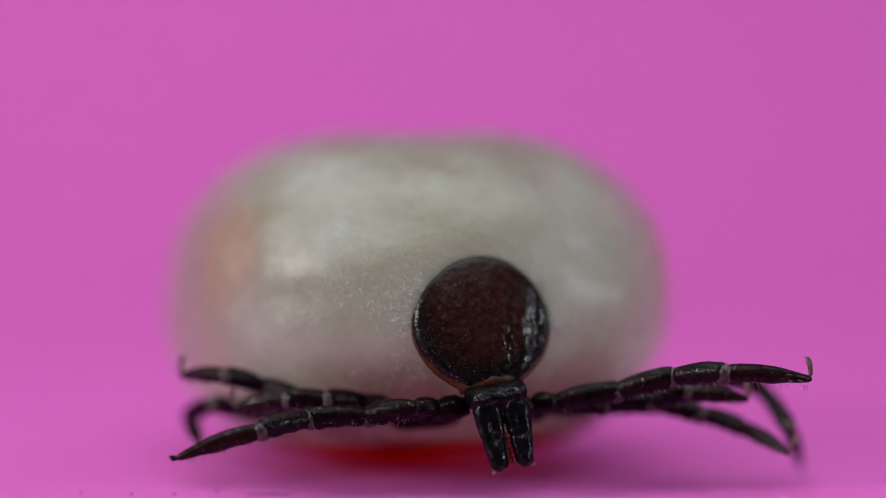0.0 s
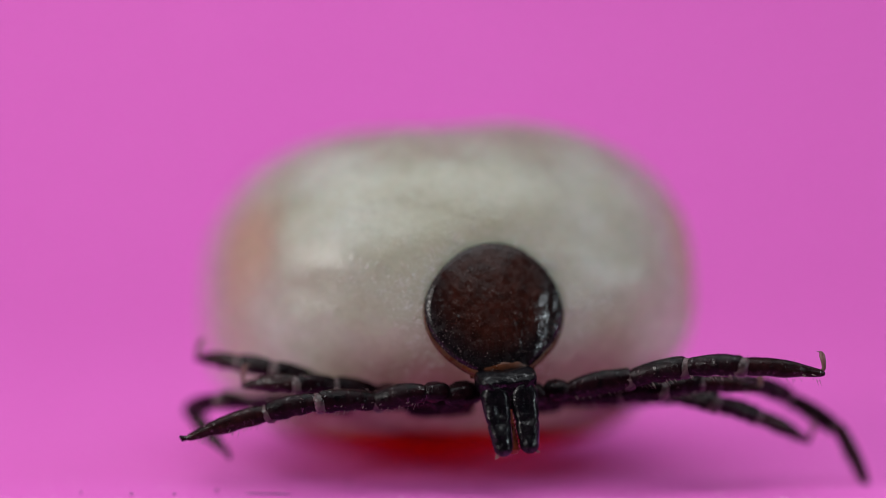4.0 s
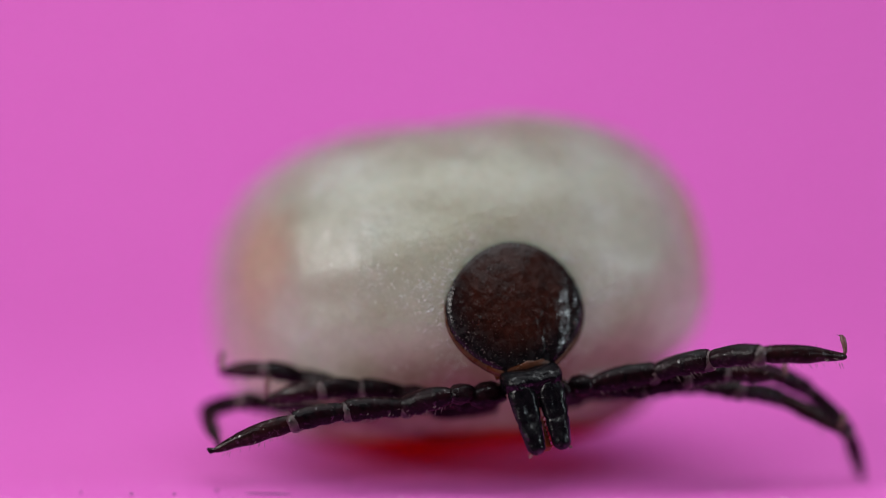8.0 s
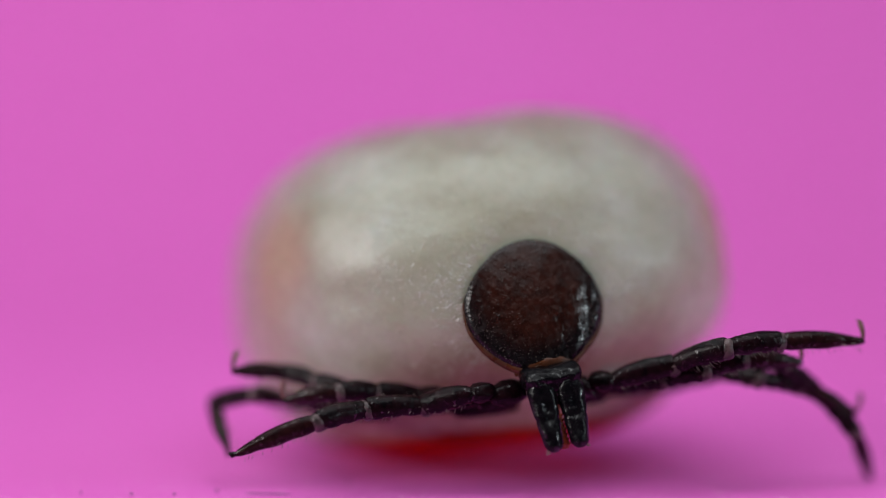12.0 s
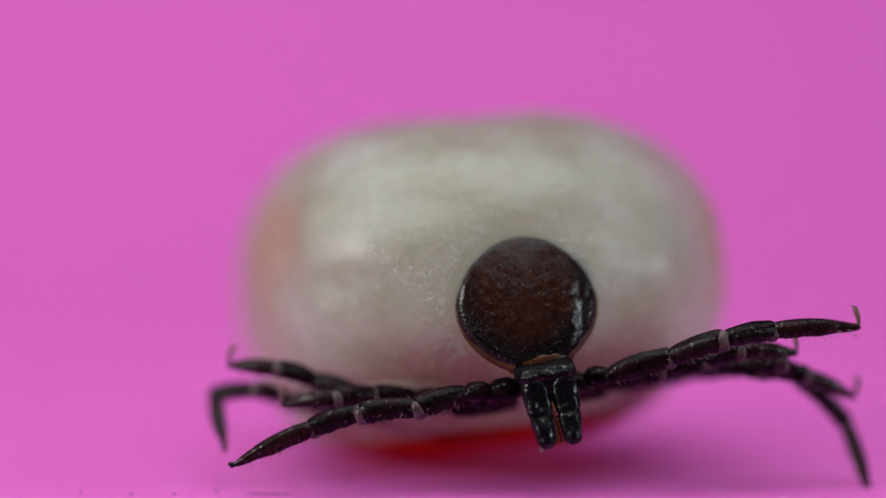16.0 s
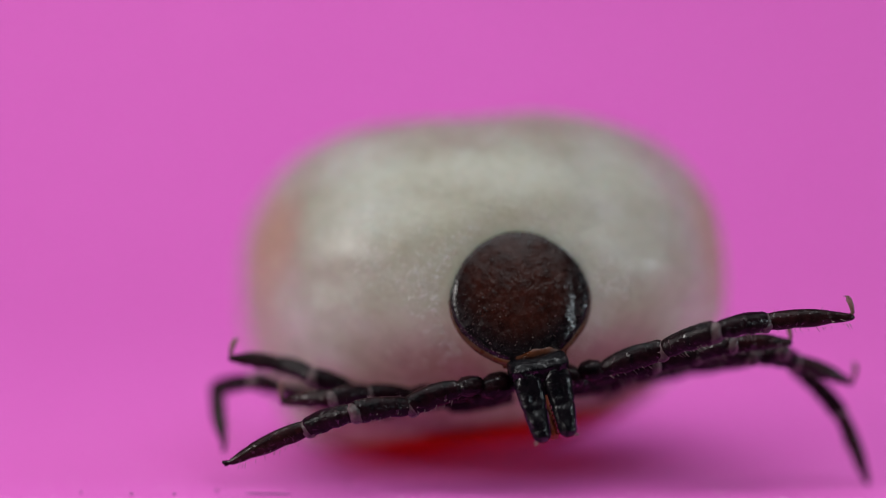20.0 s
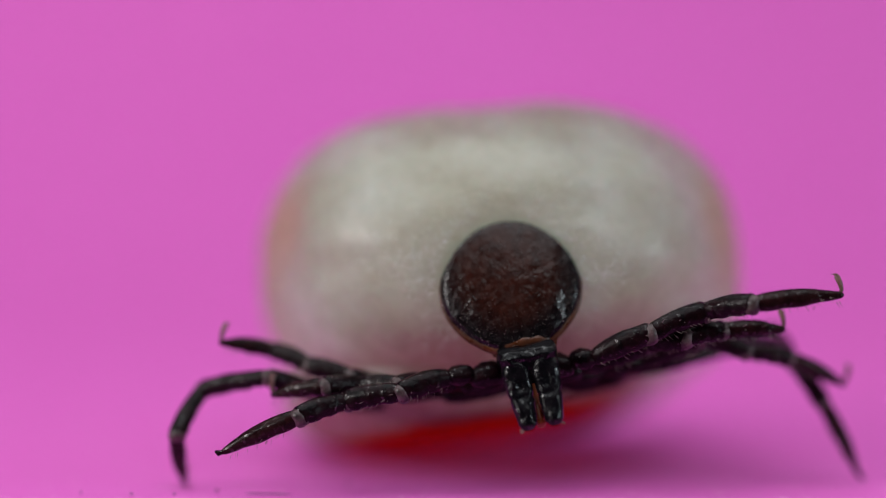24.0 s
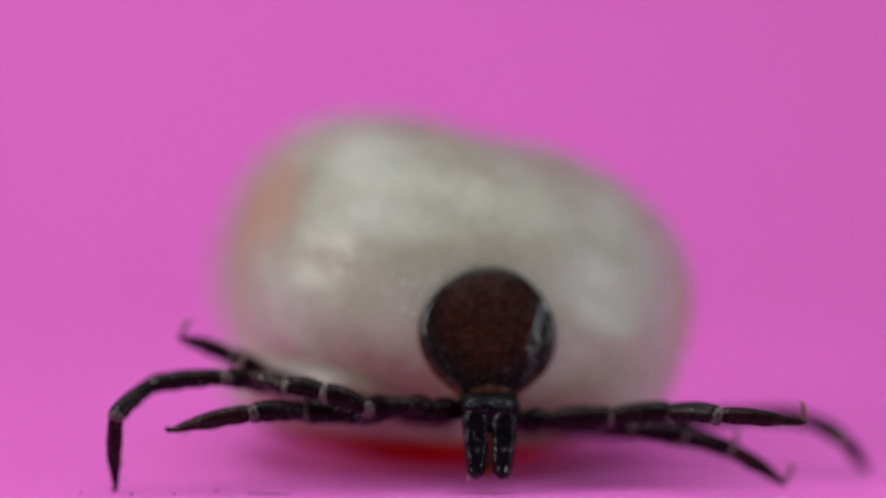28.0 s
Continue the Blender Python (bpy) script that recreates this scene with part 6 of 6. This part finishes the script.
    for piece in LEGS["R3"]["tarsus"]:
        walk(piece, [
            (0, pose(0.002602, -0.002938, 0.000411, -37.1, 20.7, -65.0)), (0.8, pose(0.002602, -0.002938, 0.000411, -37.1, 20.7, -65.0)),
            (0.9, pose(0.002700, -0.002781, 0.000522, -19.3, 19.4, -46.5)), (1, pose(0.002700, -0.002781, 0.000522, -19.3, 19.4, -46.5)),
            (3, pose(0.002611, -0.002820, 0.000456, 3.8, 24.2, 9.3)), (4.5, pose(0.002613, -0.002839, 0.000453, 6.5, 26.2, 14.3)),
            (8, pose(0.002628, -0.002821, 0.000473, -16.5, 33.9, -27.9)), (12.5, pose(0.002609, -0.002814, 0.000502, 3.3, 29.2, 6.8)),
            (15, pose(0.002609, -0.002810, 0.000490, 6.8, 27.9, 14.2)), (17, pose(0.002568, -0.002910, 0.000551, 7.1, 26.5, 15.6)),
            (20, pose(0.002617, -0.002746, 0.000570, 6.4, 26.2, 14.3)), (21, pose(0.002657, -0.002430, 0.000571, -14.7, 19.8, -37.9)),
            (21.2, pose(0.002534, -0.002597, 0.000403, 3.7, 27.5, 8.0)), (21.5, pose(0.002329, -0.002867, 0.000117, 15.6, 45.6, 21.4)),
            (23.5, pose(0.002588, -0.002403, 0.000460, 8.3, 29.0, 16.8)), (24, pose(0.002621, -0.002445, 0.000499, 10.7, 29.4, 21.1)),
            (24.1, pose(0.002510, -0.002164, 0.000389, -23.0, 33.9, -37.2)), (24.2, pose(0.002165, -0.002716, -0.000094, 45.1, 42.9, 55.8)),
            (24.3, pose(0.002131, -0.002729, -0.000034, 44.9, 53.6, 51.1)), (24.4, pose(0.002250, -0.002515, 0.000034, 24.9, 54.6, 29.7)),
            (24.5, pose(0.002471, -0.002585, 0.000231, 18.6, 32.9, 31.7)), (24.6, pose(0.002719, -0.002441, 0.000629, -1.4, -4.6, 16.7)),
            (25.6, pose(0.002714, -0.002292, 0.000597, 0.4, -9.9, -2.5)), (27, pose(0.002537, -0.002937, 0.000590, 1.2, 6.8, 9.9)),
            (27.8, pose(0.002562, -0.002969, 0.000611, 2.0, 9.4, 12.1)), (27.9, pose(0.002706, -0.002729, 0.000555, 2.2, 9.2, 13.4)),
            (28, pose(0.002505, -0.003101, 0.000650, -2.5, 24.8, -6.0)),
        ])
    for piece in LEGS["R4"]["femur"]:
        walk(piece, [
            (0, pose(0.001700, -0.002100, 0.000620, 18.0, -13.6, -54.0)), (0.8, pose(0.001700, -0.002100, 0.000620, 18.0, -13.6, -54.0)),
            (0.9, pose(0.001700, -0.002100, 0.000620, 8.3, -41.2, -12.5)), (1, pose(0.001700, -0.002100, 0.000620, 6.4, -31.4, -12.2)),
            (1.1, pose(0.001700, -0.002100, 0.000620, 18.2, -14.2, -53.1)), (1.3, pose(0.001700, -0.002100, 0.000620, 2.7, -13.5, -11.3)),
            (1.9, pose(0.001700, -0.002100, 0.000620, 7.7, -17.6, -24.2)), (2, pose(0.001700, -0.002100, 0.000620, 5.1, -28.9, -10.5)),
            (2.1, pose(0.001700, -0.002100, 0.000620, 8.4, -46.5, -11.5)), (2.2, pose(0.001700, -0.002100, 0.000620, 18.3, -35.5, -29.7)),
            (2.3, pose(0.001700, -0.002100, 0.000620, 2.6, -15.6, -9.7)), (3, pose(0.001700, -0.002100, 0.000620, 6.0, -8.7, -34.9)),
            (4.5, pose(0.001700, -0.002100, 0.000620, 11.8, -8.7, -54.2)), (8, pose(0.001700, -0.002100, 0.000620, 11.8, -8.3, -55.5)),
            (12.5, pose(0.001700, -0.002100, 0.000620, 14.2, -8.5, -59.8)), (17, pose(0.001700, -0.002100, 0.000620, -0.0, 0.0, -52.3)),
            (20, pose(0.001700, -0.002100, 0.000620, 3.2, -2.8, -49.4)), (23.5, pose(0.001700, -0.002100, 0.000620, -0.5, -0.8, 35.0)),
            (24, pose(0.001700, -0.002100, 0.000620, -5.6, -9.0, 31.9)), (24.1, pose(0.001700, -0.002100, 0.000620, -12.4, -11.0, 49.2)),
            (24.4, pose(0.001700, -0.002100, 0.000620, -7.2, -10.0, 35.9)), (24.5, pose(0.001700, -0.002100, 0.000620, -12.5, -19.1, 34.1)),
            (24.6, pose(0.001700, -0.002100, 0.000620, -24.4, -29.2, 42.9)), (24.7, pose(0.001700, -0.002100, 0.000620, -22.0, -41.3, 31.5)),
            (24.8, pose(0.001700, -0.002100, 0.000620, -9.0, -14.5, 32.3)), (25.6, pose(0.001700, -0.002100, 0.000620, -6.8, -17.9, 21.3)),
            (26.1, pose(0.001700, -0.002100, 0.000620, -7.4, -18.0, 22.7)), (26.2, pose(0.001700, -0.002100, 0.000620, -10.6, -22.9, 25.7)),
            (26.4, pose(0.001700, -0.002100, 0.000620, -6.5, -15.1, 23.6)), (27.8, pose(0.001700, -0.002100, 0.000620, -5.3, -16.5, 18.2)),
            (27.9, pose(0.001700, -0.002100, 0.000620, 2.4, -19.2, -7.4)), (28, pose(0.001700, -0.002100, 0.000620, 2.1, -15.1, -8.1)),
        ])
    for piece in LEGS["R4"]["patella"]:
        walk(piece, [
            (0, pose(0.002357, -0.003004, 0.000891, 6.2, 9.9, 32.2)), (0.8, pose(0.002357, -0.003004, 0.000891, 6.2, 9.9, 32.2)),
            (0.9, pose(0.002545, -0.002287, 0.001377, 19.1, -32.7, -32.7)), (1, pose(0.002659, -0.002307, 0.001219, 22.9, -18.3, -53.3)),
            (1.1, pose(0.002369, -0.002992, 0.000903, 3.8, 6.5, 30.3)), (1.3, pose(0.002796, -0.002320, 0.000889, 0.1, -0.8, -10.9)),
            (1.9, pose(0.002700, -0.002549, 0.000969, 0.2, 1.4, 10.1)), (2, pose(0.002690, -0.002284, 0.001175, 24.0, -9.6, -69.6)),
            (2.1, pose(0.002476, -0.002258, 0.001454, 9.7, -53.1, -12.1)), (2.2, pose(0.002513, -0.002563, 0.001288, -6.2, -20.0, 17.6)),
            (2.3, pose(0.002792, -0.002286, 0.000929, -0.2, 1.7, -8.2)), (3, pose(0.002632, -0.002751, 0.000793, 5.6, 8.8, 32.4)),
            (4.5, pose(0.002365, -0.003022, 0.000794, 8.9, 15.3, 30.7)), (8, pose(0.002345, -0.003038, 0.000785, 9.4, 22.1, 23.8)),
            (12.5, pose(0.002272, -0.003083, 0.000789, 18.7, 29.8, 34.3)), (17, pose(0.002404, -0.003010, 0.000620, 27.9, 19.6, 57.6)),
            (20, pose(0.002448, -0.002972, 0.000676, 30.3, 16.5, 64.1)), (23.5, pose(0.002642, -0.001440, 0.000635, -76.3, 26.3, -83.8)),
            (24, pose(0.002664, -0.001499, 0.000800, -89.6, 22.4, -89.9)), (24.1, pose(0.002438, -0.001245, 0.000839, -61.5, 21.9, -78.6)),
            (24.4, pose(0.002618, -0.001436, 0.000820, -40.7, 16.9, -71.4)), (24.5, pose(0.002600, -0.001491, 0.000997, -13.0, 9.7, -53.9)),
            (24.6, pose(0.002435, -0.001417, 0.001182, 12.8, -24.1, -29.1)), (24.7, pose(0.002437, -0.001649, 0.001379, 25.7, -31.1, -43.0)),
            (24.8, pose(0.002641, -0.001506, 0.000909, 11.1, -10.1, -48.0)), (25.6, pose(0.002720, -0.001702, 0.000973, 10.9, -11.9, -43.0)),
            (26.1, pose(0.002709, -0.001677, 0.000975, 18.7, -18.4, -47.1)), (26.2, pose(0.002655, -0.001641, 0.001068, 27.3, -31.0, -45.1)),
            (26.4, pose(0.002717, -0.001655, 0.000919, 13.5, -9.6, -55.3)), (27.8, pose(0.002748, -0.001756, 0.000946, 9.7, -7.7, -52.0)),
            (27.9, pose(0.002777, -0.002240, 0.000999, 0.2, 0.8, 16.5)), (28, pose(0.002799, -0.002257, 0.000920, -0.2, -4.1, 2.9)),
        ])
    for piece in LEGS["R4"]["tibia"]:
        walk(piece, [
            (0, pose(0.002941, -0.002636, 0.000771, -68.5, 39.7, -75.9)), (0.8, pose(0.002941, -0.002636, 0.000771, -68.5, 39.7, -75.9)),
            (0.9, pose(0.003041, -0.002605, 0.001755, 2.2, 5.7, 21.2)), (1, pose(0.003056, -0.002840, 0.001439, 0.4, -9.4, -2.3)),
            (1.1, pose(0.002970, -0.002641, 0.000824, 1.0, 10.6, 5.5)), (1.3, pose(0.003484, -0.002452, 0.000898, -41.3, 15.7, -72.9)),
            (1.9, pose(0.003389, -0.002426, 0.000952, -28.6, 19.5, -58.5)), (2, pose(0.002931, -0.002931, 0.001292, 2.7, 16.4, 9.5)),
            (2.1, pose(0.002887, -0.002346, 0.002014, 19.6, -15.7, -52.6)), (2.2, pose(0.003141, -0.002364, 0.001527, 6.3, -7.9, -38.7)),
            (2.3, pose(0.003485, -0.002385, 0.000908, -33.5, 20.7, -61.9)), (3, pose(0.003216, -0.002380, 0.000686, -17.5, 27.3, -34.5)),
            (4.5, pose(0.002946, -0.002678, 0.000610, -3.2, 34.1, -5.7)), (8, pose(0.002939, -0.002776, 0.000522, -0.4, 49.8, -0.6)),
            (12.5, pose(0.002773, -0.002741, 0.000441, -2.6, 51.0, -3.3)), (17, pose(0.002757, -0.002453, 0.000385, 16.5, 45.9, 22.4)),
            (20, pose(0.002741, -0.002367, 0.000477, 0.5, 53.1, 0.6)), (23.5, pose(0.002709, -0.002064, 0.000325, 4.7, 57.4, 5.6)),
            (24, pose(0.002665, -0.002146, 0.000534, 9.5, 60.1, 11.0)), (24.1, pose(0.002566, -0.001882, 0.000578, 15.5, 57.9, 18.1)),
            (24.4, pose(0.002832, -0.002071, 0.000617, 6.8, 55.9, 8.2)), (24.5, pose(0.003006, -0.002049, 0.000879, 14.4, 40.3, 21.7)),
            (24.6, pose(0.002994, -0.001728, 0.001467, -8.5, 9.7, -41.5)), (24.7, pose(0.002875, -0.002058, 0.001740, -1.8, -12.9, 8.0)),
            (24.8, pose(0.003103, -0.002018, 0.001032, 2.1, 8.3, 14.5)), (25.6, pose(0.003221, -0.002169, 0.001117, 0.6, 6.2, 5.7)),
            (26.1, pose(0.003161, -0.002164, 0.001195, 1.5, 7.0, 11.8)), (26.2, pose(0.003078, -0.002066, 0.001429, -1.4, -3.4, 23.1)),
            (26.4, pose(0.003111, -0.002222, 0.001036, 1.8, 11.5, 8.8)), (27.8, pose(0.003175, -0.002302, 0.001040, 2.7, 17.5, 9.0)),
            (27.9, pose(0.003448, -0.002040, 0.000989, -18.8, 12.7, -57.2)), (28, pose(0.003496, -0.002221, 0.000970, -20.0, 11.3, -61.8)),
        ])
    for piece in LEGS["R4"]["tarsus"]:
        walk(piece, [
            (0, pose(0.003049, -0.003069, 0.000400, 41.8, 34.0, 58.0)), (0.8, pose(0.003049, -0.003069, 0.000400, 41.8, 34.0, 58.0)),
            (0.9, pose(0.003579, -0.002397, 0.001697, -51.4, 29.5, -68.5)), (1, pose(0.003628, -0.002864, 0.001534, -32.2, 12.8, -70.5)),
            (1.1, pose(0.003537, -0.002587, 0.000718, -28.2, 26.6, -50.1)), (1.3, pose(0.003648, -0.002985, 0.000741, 26.3, 38.0, 38.7)),
            (1.9, pose(0.003674, -0.002892, 0.000759, 26.8, 39.9, 38.2)), (2, pose(0.003480, -0.002839, 0.001128, 12.5, 56.9, 14.9)),
            (2.1, pose(0.003226, -0.002789, 0.002171, 3.0, 6.4, 25.2)), (2.2, pose(0.003589, -0.002724, 0.001607, -49.8, 23.3, -71.5)),
            (2.3, pose(0.003740, -0.002864, 0.000703, 25.9, 32.9, 41.8)), (3, pose(0.003641, -0.002672, 0.000420, -86.3, 39.3, -87.7)),
            (4.5, pose(0.003424, -0.002725, 0.000284, 31.5, 50.1, 38.6)), (8, pose(0.003313, -0.002780, 0.000079, 47.4, 43.8, 57.5)),
            (12.5, pose(0.003138, -0.002763, -0.000009, 49.1, 43.8, 59.1)), (17, pose(0.003130, -0.002299, -0.000032, -92.4, 53.1, -91.9)),
            (20, pose(0.003089, -0.002364, 0.000013, 14.0, 75.2, 14.5)), (23.5, pose(0.003020, -0.002034, -0.000164, -78.2, 57.8, -80.0)),
            (24, pose(0.002949, -0.002091, 0.000031, 16.8, 69.8, 17.9)), (24.1, pose(0.002860, -0.001786, 0.000086, 17.5, 60.8, 19.8)),
            (24.4, pose(0.003153, -0.002025, 0.000136, -90.0, 63.5, -90.0)), (24.5, pose(0.003417, -0.001886, 0.000504, -103.7, 48.8, -100.4)),
            (24.6, pose(0.003422, -0.002107, 0.001369, 46.8, 59.5, 51.0)), (24.7, pose(0.003435, -0.001980, 0.001870, 13.2, 23.1, 30.8)),
            (24.8, pose(0.003658, -0.001874, 0.000948, -38.9, 13.9, -73.4)), (25.6, pose(0.003795, -0.002112, 0.001054, -43.8, 14.8, -75.1)),
            (26.1, pose(0.003725, -0.002046, 0.001124, -48.2, 25.2, -69.2)), (26.2, pose(0.003611, -0.001838, 0.001463, -30.6, 12.9, -69.4)),
            (26.4, pose(0.003672, -0.002135, 0.000920, -53.8, 20.5, -75.6)), (27.8, pose(0.003722, -0.002216, 0.000866, -70.3, 21.4, -82.5)),
            (27.9, pose(0.003754, -0.002516, 0.000862, -79.1, 22.7, -85.8)), (28, pose(0.003765, -0.002722, 0.000856, 24.4, 28.0, 44.0)),
        ])


motions()
